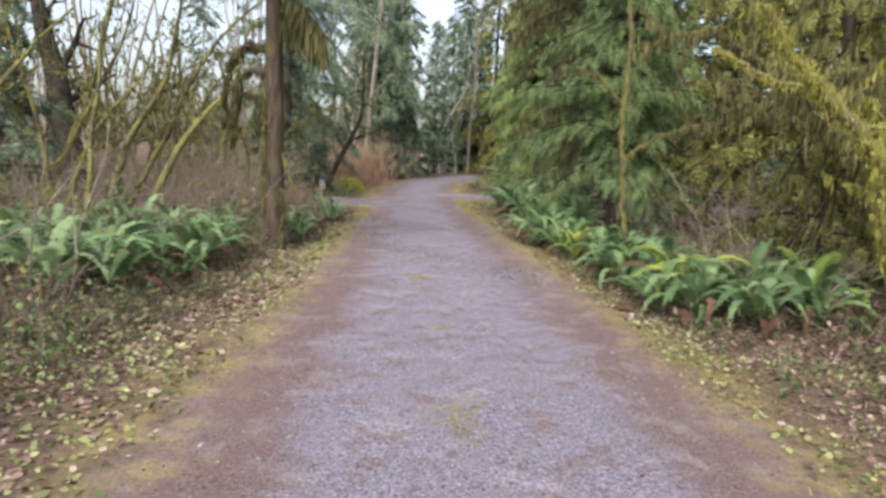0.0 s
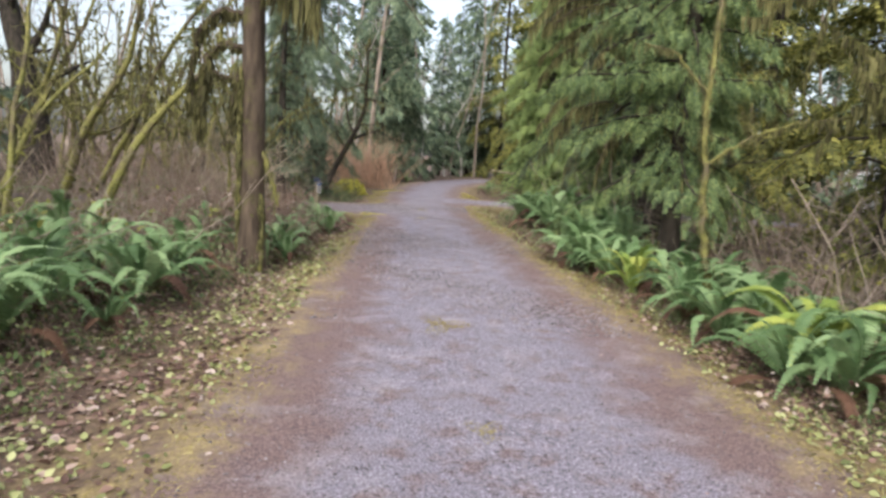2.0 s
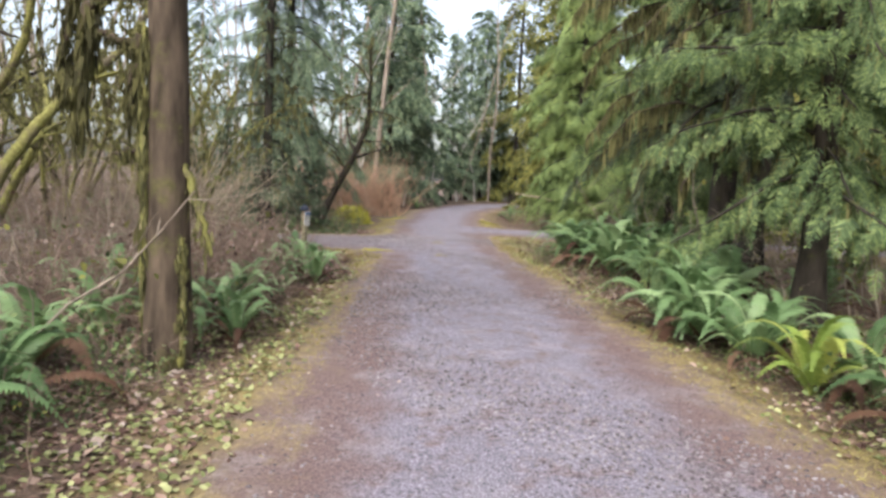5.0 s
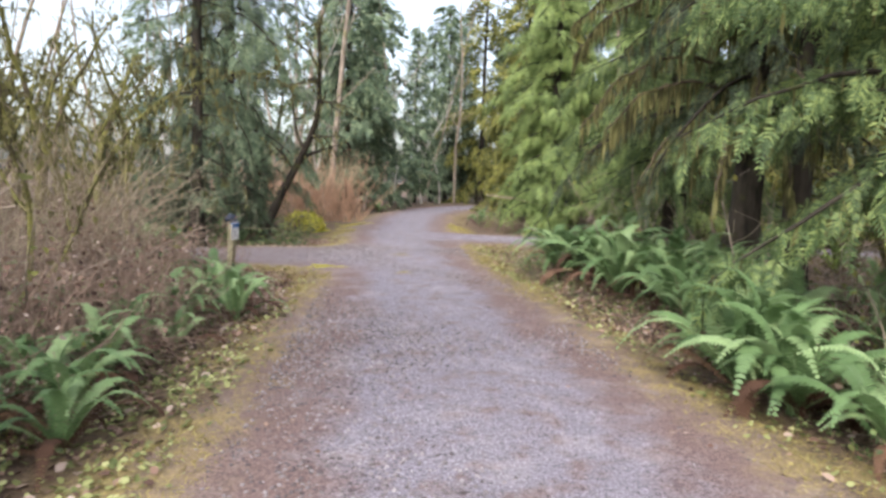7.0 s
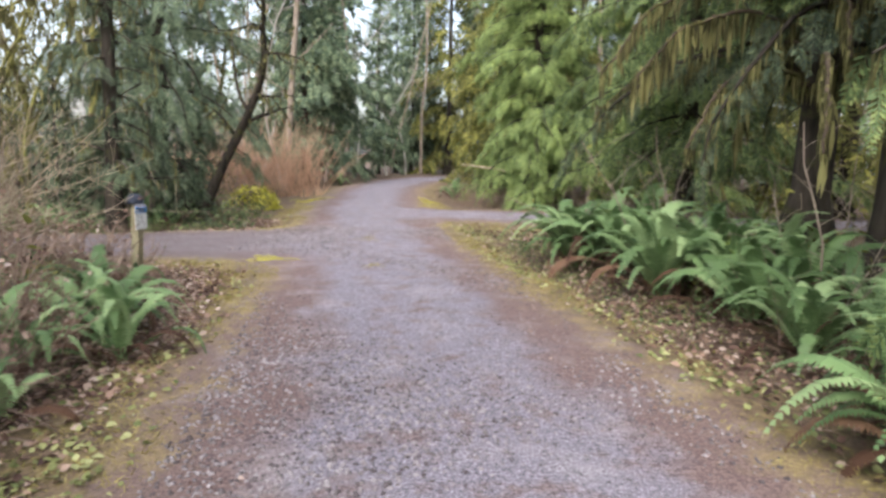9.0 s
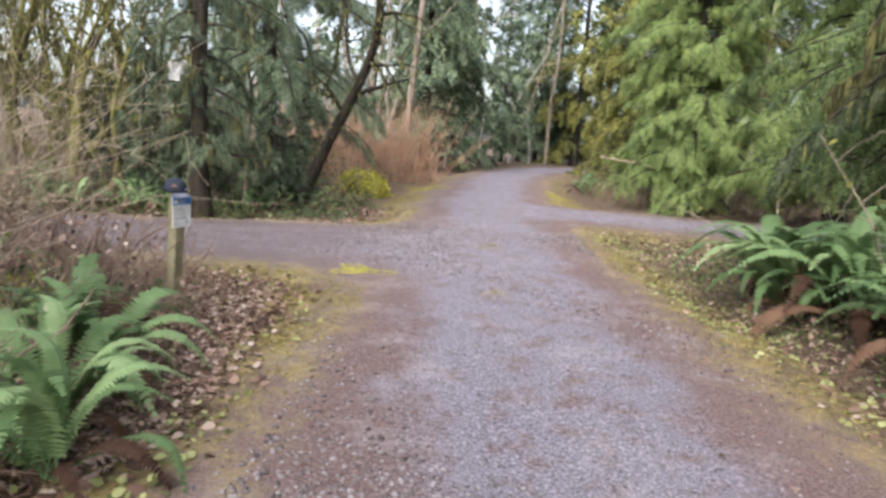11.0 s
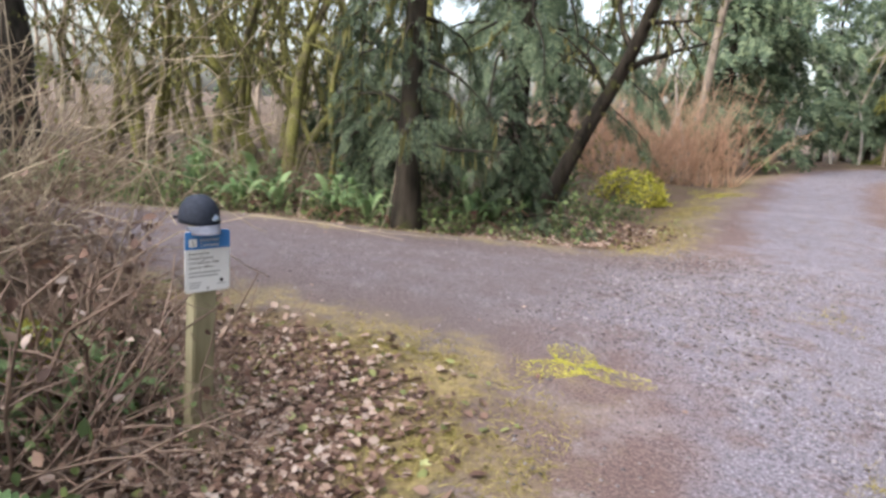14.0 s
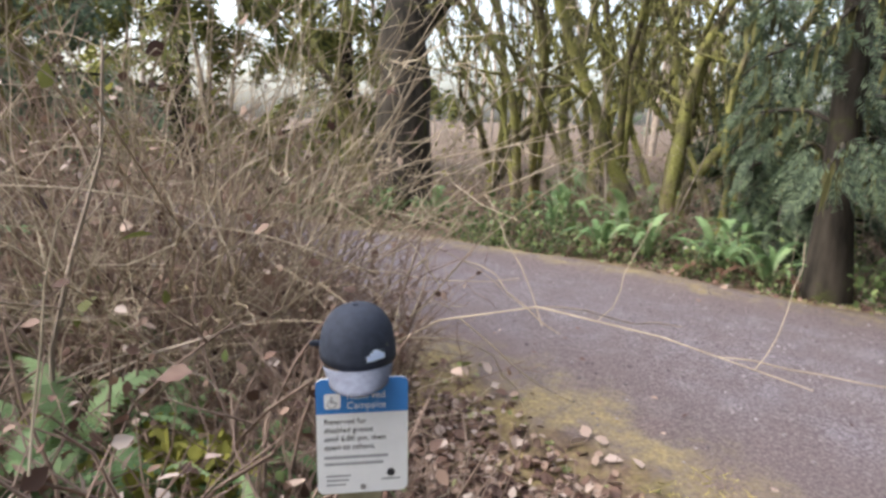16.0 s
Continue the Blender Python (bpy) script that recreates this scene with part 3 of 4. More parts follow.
arm(lane_tree, [(-0.16, -0.08, 0.3), (-0.17, -0.1, 1.5), (-0.16, -0.1, 2.8)], 0.03, BARK_MOSS, 260, 0.22, 0.05, 12)
arm(lane_tree, [(0.14, -0.1, 0.0), (0.16, -0.12, 0.5), (0.15, -0.1, 1.1)], 0.03, BARK_MOSS, 140, 0.15, 0.05, 13)
conifer(-12.0, 17.2, 10, 0.2, 2.6, 1.0, 25, NEEDLE_BLUE, limbs=60, per=26, size=0.55, template=SPRAY_FAR)
back = conifer(-4.6, 44.0, 22, 0.2, 3.6, 2.0, 24, NEEDLE_BLUE, limbs=90, per=20, size=0.85, template=SPRAY_FAR, label="distant dark conifer where the lane bends")
back2 = conifer(5.2, 48.0, 20, 0.2, 3.8, 0.8, 26, NEEDLE_OLIVE, limbs=60, per=17, size=0.9, template=SPRAY_FAR, label="distant olive-green conifer where the lane bends")
for i, (px, py, sc) in enumerate(((1.4, 66, 0.72), (-5.0, 66, 0.7), (9.5, 44, 1.0), (-1.2, 60, 0.62), (0.2, 70, 0.75), (3.0, 71, 0.8), (-4.8, 55, 0.6), (-7.5, 60, 0.8))):
    copy_thing(back, pose(px, py, spot(px, py), 0, 0, 77 * i) @ Matrix.Scale(sc, 4)).scale = (sc, sc, sc)
for i, (px, py, sc) in enumerate(((7.5, 53.0, 1.0), (4.2, 58.5 + 6, 1.2), (11, 38, 1.1), (12, 29, 1.1), (13, 20, 1.0), (-19, 20.5, 1.0), (-22, 25.5, 1.1), (-23, 16, 1.0))):
    copy_thing(back2, pose(px, py, spot(px, py), 0, 0, 61 * i)).scale = (sc, sc, sc)

# mossy maples
maple(-4.95, 26.8, 1, 8, 0.13, 31, BARK_DARK, 14, lean=(0.34, 0.0), branches=10, blen=2.0, label="leaning dark tree with mossy branches at the junction")
sapling = thing("mossy_sapling", 3.05, 10.85, "thin mossy sapling in front of the hemlock", "tree", "mossy trees")
arm(sapling, [(0, 0, -0.12), (-0.03, 0, 0.55), (-0.15, 0, 0.95), (-0.2, 0, 1.7), (-0.27, 0.05, 2.6), (-0.2, 0.1, 3.6), (-0.32, 0.1, 5.2)], 0.05, BARK_MOSS, 600, 0.12, 0.03, 32)
arm(sapling, [(-0.2, 0, 1.9), (0.3, -0.1, 2.3), (0.9, -0.2, 2.5)], 0.018, BARK_MOSS, 100, 0.12, 0.02, 33)
arm(sapling, [(-0.25, 0, 2.7), (-0.7, 0.0, 3.2), (-1.1, 0.0, 3.3)], 0.018, BARK_MOSS, 100, 0.12, 0.02, 34)
for sx, sy, n, hh, rr, sd in ((-5.8, 13.1, 1, 6, 0.075, 33), (-7.9, 15.6, 2, 7, 0.09, 34), (-6.0, 10.9, 1, 6, 0.06, 35), (-9.8, 12.5, 3, 7, 0.10, 36),
                              (-8.6, 25.0, 3, 6, 0.09, 37), (-10.4, 25.6, 4, 6, 0.09, 38), (-7.4, 26.4, 2, 6, 0.08, 39), (-12.6, 27.0, 3, 7, 0.10, 40),
                              (-11.0, 18.0, 2, 7, 0.09, 41), (-7.4, 17.4, 2, 5, 0.05, 42), (8.2, 20.5, 3, 7, 0.08, 43),
                              (-9.5, 26.2, 4, 6, 0.07, 81), (-11.6, 25.0, 4, 6, 0.08, 82), (-13.8, 25.5, 4, 6, 0.08, 83), (-7.9, 27.7, 2, 6, 0.06, 84), (-5.0, 15.8, 2, 5, 0.035, 85),
                              (-7.0, 12.4, 2, 6, 0.05, 86), (-9.0, 10.0, 3, 6, 0.07, 87), (-8.2, 7.6, 3, 6, 0.06, 88), (9.5, 24.5, 4, 6, 0.08, 89), (7.4, 26.0, 3, 5, 0.06, 90), (10.5, 18.0, 4, 6, 0.08, 91), (-11.0, 14.5, 3, 6, 0.07, 92), (-6.8, 30.9, 2, 6, 0.07, 93), (-14.5, 29.0, 4, 6, 0.08, 110), (-16.5, 27.5, 4, 6, 0.08, 111), (-12.0, 30.5, 4, 6, 0.08, 112), (-10.2, 28.4, 4, 5, 0.06, 113), (-15.5, 23.8, 3, 6, 0.08, 114), (-8.0, 25.6, 4, 5, 0.05, 115)):
    maple(sx, sy, n, hh, rr, sd)
maple(5.6, 7.6, 3, 5.5, 0.085, 44, moss=60, moss_len=0.2, lean=(-0.35, -0.1), spread=1.3, branches=9, blen=1.7, moss_mat=MOSS_LIMB, label="leafless maple thick with yellow-green moss leaning to the lane")
maple(6.6, 9.4, 3, 5.5, 0.08, 45, moss=50, moss_len=0.2, lean=(-0.25, 0.0), branches=9, blen=1.7, moss_mat=MOSS, label="leafless maple with olive moss among the ferns")
maple(-13.2, 23.4, 1, 12, 0.55, 46, BARK_DARK, 6, branches=6, blen=3, label="thick dark trunk beside the side lane")
for bx, by, ln, sd in ((-5.6, 43.0, 0.22, 47), (-6.4, 42.0, 0.30, 48), (-3.9, 47.0, 0.15, 49), (-2.6, 52.0, 0.12, 150), (-0.6, 59.0, 0.05, 151), (-3.4, 57.0, -0.1, 152), (0.8, 62.0, -0.12, 153)):
    maple(bx, by, 1, 10, 0.065, sd, BARK_BIRCH, 1, lean=(ln, 0), branches=14, blen=2.4, label="leaning pale leafless birch beyond the orange shrubs")

LIMB = [(-0.25, 0, 1.1), (-0.82, 0, 1.84), (-1.08, 0, 2.12), (-1.34, 0.05, 2.38), (-1.69, 0, 2.67), (-1.95, 0, 3.05)]
limb_tree = thing("mossy_tree", 4.4, 5.5, "crooked maple with a bright mossy limb over the verge", "tree", "mossy trees")
arm(limb_tree, [(0, 0, -0.12), (0.0, 0.0, 0.6), (-0.25, 0, 1.1)], 0.11, BARK_MOSS, 300, 0.12, 0.04, 60, MOSS_LIMB)
arm(limb_tree, LIMB, 0.07, BARK_MOSS, 1300, 0.07, 0.025, 61, MOSS_LIMB)
arm(limb_tree, [LIMB[2], (LIMB[2][0] + 0.4, LIMB[2][1], LIMB[2][2] + 0.05), (LIMB[2][0] + 0.9, LIMB[2][1] + 0.1, LIMB[2][2] + 0.3)], 0.03, BARK_MOSS, 240, 0.07, 0.022, 62, MOSS_LIMB)
arm(limb_tree, [LIMB[3], (LIMB[3][0] - 0.5, LIMB[3][1], LIMB[3][2] + 0.1), (LIMB[3][0] - 0.9, LIMB[3][1] + 0.1, LIMB[3][2] + 0.35)], 0.025, BARK_MOSS, 240, 0.07, 0.022, 63, MOSS_LIMB)

# bushes
for bx, by, rx, ry, hh, n, sd in ((-4.3, 36.0, 1.3, 0.9, 2.9, 150, 51), (-6.0, 35.6, 1.3, 0.9, 3.0, 150, 52), (-7.9, 35.5, 1.2, 0.9, 2.8, 120, 53)):
    thicket(bx, by, rx, ry, hh, n, sd, TWIG_ORANGE, thick=0.012, name="orange_shrub", label="leafless orange-twigged shrub beside the lane", side=7, sidelen=0.7, upright=1.6)
for bx, by, rx, ry, hh, n, sd, mt, lf in ((-6.2, 18.9, 0.8, 0.6, 2.0, 110, 54, TWIG, 3.0), (-7.2, 18.2, 1.0, 0.8, 2.4, 110, 55, TWIG, 2.0), (-5.3, 17.2, 1.0, 0.8, 1.8, 80, 56, TWIG, 0.5),
                                      (-3.6, 15.6, 0.6, 0.8, 0.85, 90, 57, TWIG, 1.0), (-4.4, 14.2, 0.7, 0.8, 1.2, 70, 58, TWIG, 0.6), (-6.8, 16.0, 1.2, 1.0, 2.0, 80, 59, TWIG, 0.4),
                                      (-5.5, 14.8, 1.1, 0.8, 1.7, 70, 60, TWIG_GREY, 0.3), (-8.8, 18.0, 1.3, 0.7, 2.4, 90, 61, TWIG, 0.6), (-7.8, 14.0, 1.3, 1.0, 1.8, 70, 62, TWIG_GREY, 0.3),
                                      (-4.0, 12.8, 0.8, 0.6, 1.1, 60, 63, TWIG, 0.4), (-6.5, 9.0, 1.2, 0.9, 1.3, 70, 64, TWIG_GREY, 0.4), (-4.6, 6.0, 0.8, 0.9, 0.7, 60, 65, TWIG, 0.6),
                                      (-8.4, 27.6, 1.6, 0.8, 2.2, 90, 66, TWIG_GREY, 0.2), (-6.2, 28.0, 1.0, 0.6, 1.6, 60, 67, TWIG_GREY, 0.2), (2.2, 33.0, 0.8, 1.2, 1.0, 60, 68, TWIG, 0.8), (4.4, 10.6, 0.8, 0.8, 1.0, 60, 69, TWIG_GREY, 0.3),
                                      (-5.6, 19.7, 0.6, 0.3, 1.0, 70, 70, TWIG, 2.0), (-4.55, 19.1, 0.35, 0.3, 0.7, 70, 120, TWIG, 3.0), (-4.5, 18.0, 0.45, 0.4, 0.7, 70, 121, TWIG, 2.0), (-3.7, 17.0, 0.4, 0.5, 0.6, 60, 122, TWIG, 1.5), (-8.2, 24.3, 1.2, 0.4, 0.8, 60, 94, TWIG, 1.0), (-10.5, 23.4, 1.2, 0.4, 0.8, 60, 95, TWIG, 1.0), (-6.0, 25.6, 1.0, 0.5, 1.0, 60, 96, TWIG_GREY, 0.5), (-12.5, 22.0, 1.2, 0.4, 0.8, 60, 97, TWIG, 0.6), (-9.5, 25.0, 1.6, 0.5, 1.2, 80, 98, TWIG_GREY, 0.5), (-5.1, 17.2, 0.4, 0.4, 0.9, 60, 71, TWIG, 1.0), (-3.4, 14.6, 0.4, 0.7, 0.6, 60, 72, TWIG, 0.8), (-3.9, 16.6, 0.5, 0.6, 0.8, 70, 73, TWIG, 0.8), (-6.2, 19.6, 0.9, 0.35, 1.5, 90, 74, TWIG, 1.2)):
    thicket(bx, by, rx, ry, hh, n, sd, mt, leaves=lf, sidelen=0.28 + 0.12 * hh)


for bx, by, rx, ry, hh, n, sd, le in ((-5.8, 19.1, 0.6, 0.4, 3.0, 40, 75, (0.34, 0.2)), (-6.3, 18.6, 0.8, 0.5, 2.9, 40, 76, (0.45, 0.2)), (-5.6, 16.6, 0.8, 0.7, 2.6, 36, 78, (0.3, 0.0))):
    thicket(bx, by, rx, ry, hh, n, sd, TWIG_PALE, le, 0.0065, label="pale leafless shrub arching toward the side lane", leaves=0.5, side=8, sidelen=0.9)


# ---- ferns ----
def frond_mesh(name, mat, seed, pairs=34):
    """One frond of unit length: an arching stem with narrow leaflets on both sides."""
    r = np.random.default_rng(seed)
    s = Soup()
    k = np.linspace(0, 1, 9)
    arch = np.column_stack([k * 0.92, 0.05 * np.sin(k * 3 + seed), 0.62 * np.sin(k * 2.0) - 0.30 * k ** 3])
    tube(s, arch, 0.006 * (1.1 - k), 3)
    for i in range(pairs):
        kk = 0.12 + 0.88 * i / pairs
        p, d = along(arch, kk)
        w = 0.105 * math.sin(math.pi * (0.16 + 0.80 * kk ** 0.9)) * r.uniform(0.88, 1.1)
        for side in (-1, 1):
            out = np.array([d[0] * 0.3, side, d[2] * 0.3 - 0.22 + r.uniform(-0.08, 0.08)])
            tip = p + out * w
            a, b = p + d * 0.014, p - d * 0.014
            mid = p + out * w * 0.55 + np.array([0, 0, 0.006])
            s.add([a, mid + d * 0.011, tip, mid - d * 0.013, b], [[0, 1, 4], [1, 3, 4], [1, 2, 3]])
    return s.mesh(name, mat, False)


FRONDS = {m.name: [frond_mesh("frond", m, i) for i in range(3)] for m in (FERN, FERN_YELLOW, FERN_DEAD)}


def fern(x, y, size, count, seed, mat=FERN, dead=4, z=None):
    """A sword fern: a rosette of arching fronds, brown dead ones beneath."""
    r = np.random.default_rng(seed)
    label = "evergreen sword fern with arching fronds by the lane" if mat is FERN else "yellow-green fern with arching fronds by the lane"
    root = thing("sword_fern", x, y, label, "fern", "ferns along the lane", z)
    root.rotation_euler.z = r.uniform(0, 6.28)
    for i in range(count + dead):
        old = i >= count
        f = part("frond", FRONDS[FERN_DEAD.name if old else mat.name][i % 3], root, "brown dead frond" if old else "")
        tilt = r.uniform(5, 35) if old else r.uniform(-52, 14) * (0.4 + 0.6 * (i % 2))
        f.matrix_basis = pose(0, 0, 0.02, 0, 0, i * 137.5 + r.uniform(-20, 20)) @ pose(0, 0, 0, r.uniform(-15, 15), tilt, 0) @ Matrix.Scale(size * r.uniform(0.7, 1.15), 4)
    return root


for i, (fx, fy, fs, fn) in enumerate((
        (-3.8, 7.5, 0.95, 22), (-4.6, 8.4, 0.9, 18), (-3.5, 9.4, 0.9, 22), (-4.3, 10.2, 0.9, 18), (-3.9, 11.3, 0.8, 14), (-2.75, 12.7, 0.6, 10), (-3.0, 13.2, 0.65, 12), (-3.4, 13.6, 0.7, 12), (-3.0, 15.2, 0.5, 9), (-2.75, 16.4, 0.65, 14), (-3.1, 16.9, 0.75, 20), (-3.6, 17.4, 0.7, 16),
        (-5.4, 9.2, 0.9, 14), (-5.2, 11.6, 0.9, 14), (-5.9, 12.2, 1.0, 14), (-6.8, 10.6, 0.9, 12),
        (2.75, 8.1, 0.85, 20), (3.3, 8.7, 1.0, 24), (3.9, 8.2, 0.9, 16), (2.55, 10.3, 0.8, 18), (3.2, 9.6, 0.9, 18), (2.4, 11.9, 0.75, 16), (3.0, 12.0, 0.8, 14), (2.1, 14.4, 0.8, 18), (2.8, 13.4, 0.8, 16),
        (2.15, 13.7, 0.95, 26), (2.9, 15.6, 0.8, 14), (2.9, 18.2, 0.95, 20), (3.6, 17.0, 0.85, 16), (2.5, 19.3, 0.9, 20), (2.1, 20.7, 1.0, 28), (2.7, 20.2, 0.9, 20), (2.5, 21.6, 0.9, 20), (3.3, 19.2, 0.8, 14), (3.5, 21.2, 0.9, 16), (4.2, 15.6, 0.8, 12), (4.8, 16.2, 0.8, 12), (3.9, 12.4, 0.8, 12),
        (-4.1, 18.2, 0.55, 18), (-4.35, 18.7, 0.5, 16), (-4.75, 18.45, 0.6, 18), (-4.6, 18.95, 0.45, 14), (-4.0, 17.6, 0.6, 14), (-4.9, 18.0, 0.5, 12), (-4.0, 18.75, 0.3, 10), (-5.2, 18.8, 0.45, 12),
        (-4.2, 7.0, 0.9, 18), (-5.0, 7.6, 0.9, 18), (-4.0, 8.6, 0.9, 20), (-5.6, 8.3, 0.9, 16), (-4.7, 9.6, 0.9, 16), (-3.6, 10.4, 0.8, 18), (-6.1, 9.6, 0.9, 14), (-4.9, 6.3, 0.8, 14), (-5.3, 10.5, 0.9, 14), (-3.9, 12.4, 0.7, 12), (-3.3, 8.3, 0.6, 12),
        (-10.8, 22.9, 0.6, 12), (-11.6, 22.4, 0.6, 12), (-8.0, 23.6, 0.55, 12), (-6.6, 23.9, 0.5, 10), (-5.0, 25.2, 0.5, 10), (-8.9, 23.6, 0.5, 12),
        (-7.6, 23.9, 0.65, 12), (-6.9, 24.2, 0.6, 12), (-8.3, 24.2, 0.7, 12), (-6.2, 24.0, 0.6, 10), (-9.2, 24.0, 0.7, 12), (-5.2, 24.9, 0.6, 12), (-4.8, 25.8, 0.6, 10), (-9.9, 23.9, 0.6, 10), (-7.1, 25.0, 0.7, 10), (-8.8, 25.2, 0.7, 10), (-5.6, 25.4, 0.7, 10),
        (1.95, 20.9, 1.15, 34), (2.45, 20.4, 1.2, 34), (3.0, 20.9, 1.2, 28), (2.3, 18.7, 1.1, 26), (3.2, 18.6, 1.1, 26), (2.7, 17.5, 1.0, 24), (3.4, 17.7, 1.1, 24), (3.6, 19.9, 1.1, 22), (4.1, 18.9, 1.0, 18), (2.6, 16.4, 0.9, 22), (3.3, 15.9, 0.95, 20), (2.0, 14.2, 1.05, 30), (2.6, 15.2, 0.9, 20), (2.35, 12.9, 0.85, 20), (2.9, 10.9, 0.9, 22), (2.7, 9.5, 0.8, 22), (3.1, 7.9, 0.85, 22), (3.6, 7.5, 0.85, 20), (4.2, 7.4, 0.9, 18), (4.6, 8.6, 0.9, 18), (3.6, 11.0, 0.9, 18), (3.5, 9.2, 0.9, 18),
        (-3.1, 13.9, 0.7, 18), (-3.3, 14.9, 0.6, 16), (-3.3, 16.0, 0.7, 18), (-3.5, 12.9, 0.8, 16), (-4.3, 13.4, 0.8, 16), (-4.6, 15.0, 0.8, 16), (-4.3, 16.1, 0.7, 16), (-3.3, 17.5, 0.75, 22), (-4.4, 18.35, 0.6, 18), (-4.15, 19.0, 0.4, 14),
        (1.7, 35.5, 0.8, 12), (2.0, 37.0, 0.8, 12), (-2.9, 44.0, 0.8, 12), (-3.4, 46.0, 0.8, 10))):
    fern(fx, fy, fs, fn, 100 + i, FERN_YELLOW if i in (17, 33, 21) else FERN)


# ---- ground cover ----
def scatter(name, template, mat, count, box, keep, size, seed, label, category, lift=0.005, flat=0.5):
    """Small pieces strewn over a stretch of ground; keep gives the chance at each place."""
    r = np.random.default_rng(seed)
    x, y = r.uniform(box[0], box[1], count), r.uniform(box[2], box[3], count)
    ok = r.uniform(0, 1, count) < keep(x, y)
    x, y = x[ok], y[ok]
    n = len(x)
    a = r.uniform(0, 6.28, n)
    way = np.column_stack([np.cos(a), np.sin(a), r.normal(0, flat * 0.5, n)])
    up = np.column_stack([r.normal(0, flat, n), r.normal(0, flat, n), np.ones(n)])
    s = Soup()
    s.stamp(*template, frames(np.column_stack([x, y, height(x, y) + lift]), way, up, r.uniform(*size, n)))
    return tagged(new(name, s.mesh(name, mat, False)), label, category, kind="stuff")


def patchy(x, y, f, lo, hi):
    return smooth(np.sin(f * x + 1.3 * np.sin(f * 0.7 * y)) * np.sin(f * 0.9 * y + 1.7 * np.sin(f * 0.6 * x)), lo, hi)


PEBBLE = (np.array([[1, 0, 0], [-0.9, 0.1, 0], [0.1, 0.8, 0], [0, -0.8, 0.05], [0.1, 0, 0.55], [0, 0, -0.4]]), np.array([[0, 2, 4], [2, 1, 4], [1, 3, 4], [3, 0, 4], [2, 0, 5], [1, 2, 5], [3, 1, 5], [0, 3, 5]]))
scatter("gravel", PEBBLE, STONE, 45000, (-9, 3.2, 1, 30), lambda x, y: (edge(x, y) < 0.1) * (0.35 + 0.65 * patchy(x, y, 1.3, -0.2, 0.5)), (0.004, 0.017), 1, "loose grey gravel stones on the lane", "gravel", 0.001, 0.2)
scatter("coarse_gravel", PEBBLE, STONE, 65000, (-3.5, 2.5, 9, 25), lambda x, y: (edge(x, y) < -0.05) * smooth(x, -3.4, -2.2) * patchy(x, y, 0.9, -0.4, 0.5), (0.006, 0.024), 11, "coarse dark and pale stones loose on the lane", "gravel", 0.002, 0.3)
scatter("leaf_litter", LEAF, LITTER, 190000, (-7.5, 6, 2, 27), lambda x, y: smooth(edge(x, y), 0.05, 0.9) * (0.3 + 0.7 * patchy(x, y, 0.8, -0.3, 0.4)) * np.where(x > 0, 0.45, 1.0) * (1 - 0.6 * smooth(edge(x, y), 3, 6)), (0.03, 0.085), 2, "fallen brown maple leaves beside the lane", "leaves", 0.012, 0.5)
scatter("lane_leaves", LEAF, LITTER, 2600, (-6, 3, 1, 34), lambda x, y: (edge(x, y) < 0) * smooth(edge(x, y), -1.2, 0.0), (0.02, 0.05), 3, "scattered small brown leaves on gravel", "leaves", 0.006, 0.3)
scatter("corner_leaves", LEAF, LITTER, 20000, (-5.2, -2.2, 16.5, 20.8), lambda x, y: smooth(edge(x, y), 0.25, 0.75), (0.02, 0.06), 4, "thick fallen brown leaves round the sign post", "leaves", 0.02, 0.6)
scatter("ground_plants", LEAF, LITTER_GREEN, 170000, (-6, 5, 2, 28), lambda x, y: smooth(edge(x, y), 0.0, 0.4) * (1 - smooth(edge(x, y), 1.0, 2.6)) * np.where(x < -1, 0.65 - 0.5 * smooth(y, 16.5, 17.5), 0.4) * (0.3 + 0.7 * patchy(x, y, 1.7, -0.3, 0.5)), (0.025, 0.07), 5, "small green leaves at the lane's edge", "plants", 0.015, 0.6)
scatter("edge_grass", BLADE, GRASS, 420000, (-4, 3, 2, 34), lambda x, y: smooth(edge(x, y), -0.15, 0.05) * (1 - smooth(edge(x, y), 0.45, 1.0)) * patchy(x, y, 1.1, -0.5, 0.3), (0.02, 0.06), 6, "short yellow grass and moss along the gravel", "grass", 0.0, 1.0)


def moss_patch(x, y, rx, ry, count, seed, mat=GRASS):
    r = np.random.default_rng(seed)
    a, k = r.uniform(0, 6.28, count), np.sqrt(r.uniform(0, 1, count))
    k = k * (0.65 + 0.35 * np.sin(a * 3 + seed))
    px, py = x + np.cos(a) * k * rx, y + np.sin(a) * k * ry
    s = Soup()
    w = np.column_stack([r.normal(0, 1, (count, 2)), r.uniform(0.1, 0.7, count)])
    s.stamp(*BLADE, frames(np.column_stack([px, py, height(px, py)]), w, r.normal(0, 1, (count, 3)) + (0, 0, 1), r.uniform(0.015, 0.035, count)))
    tagged(new("moss_patch", s.mesh("moss_patch", mat, False)), "yellow-green moss patch growing in the gravel", "moss", kind="stuff")


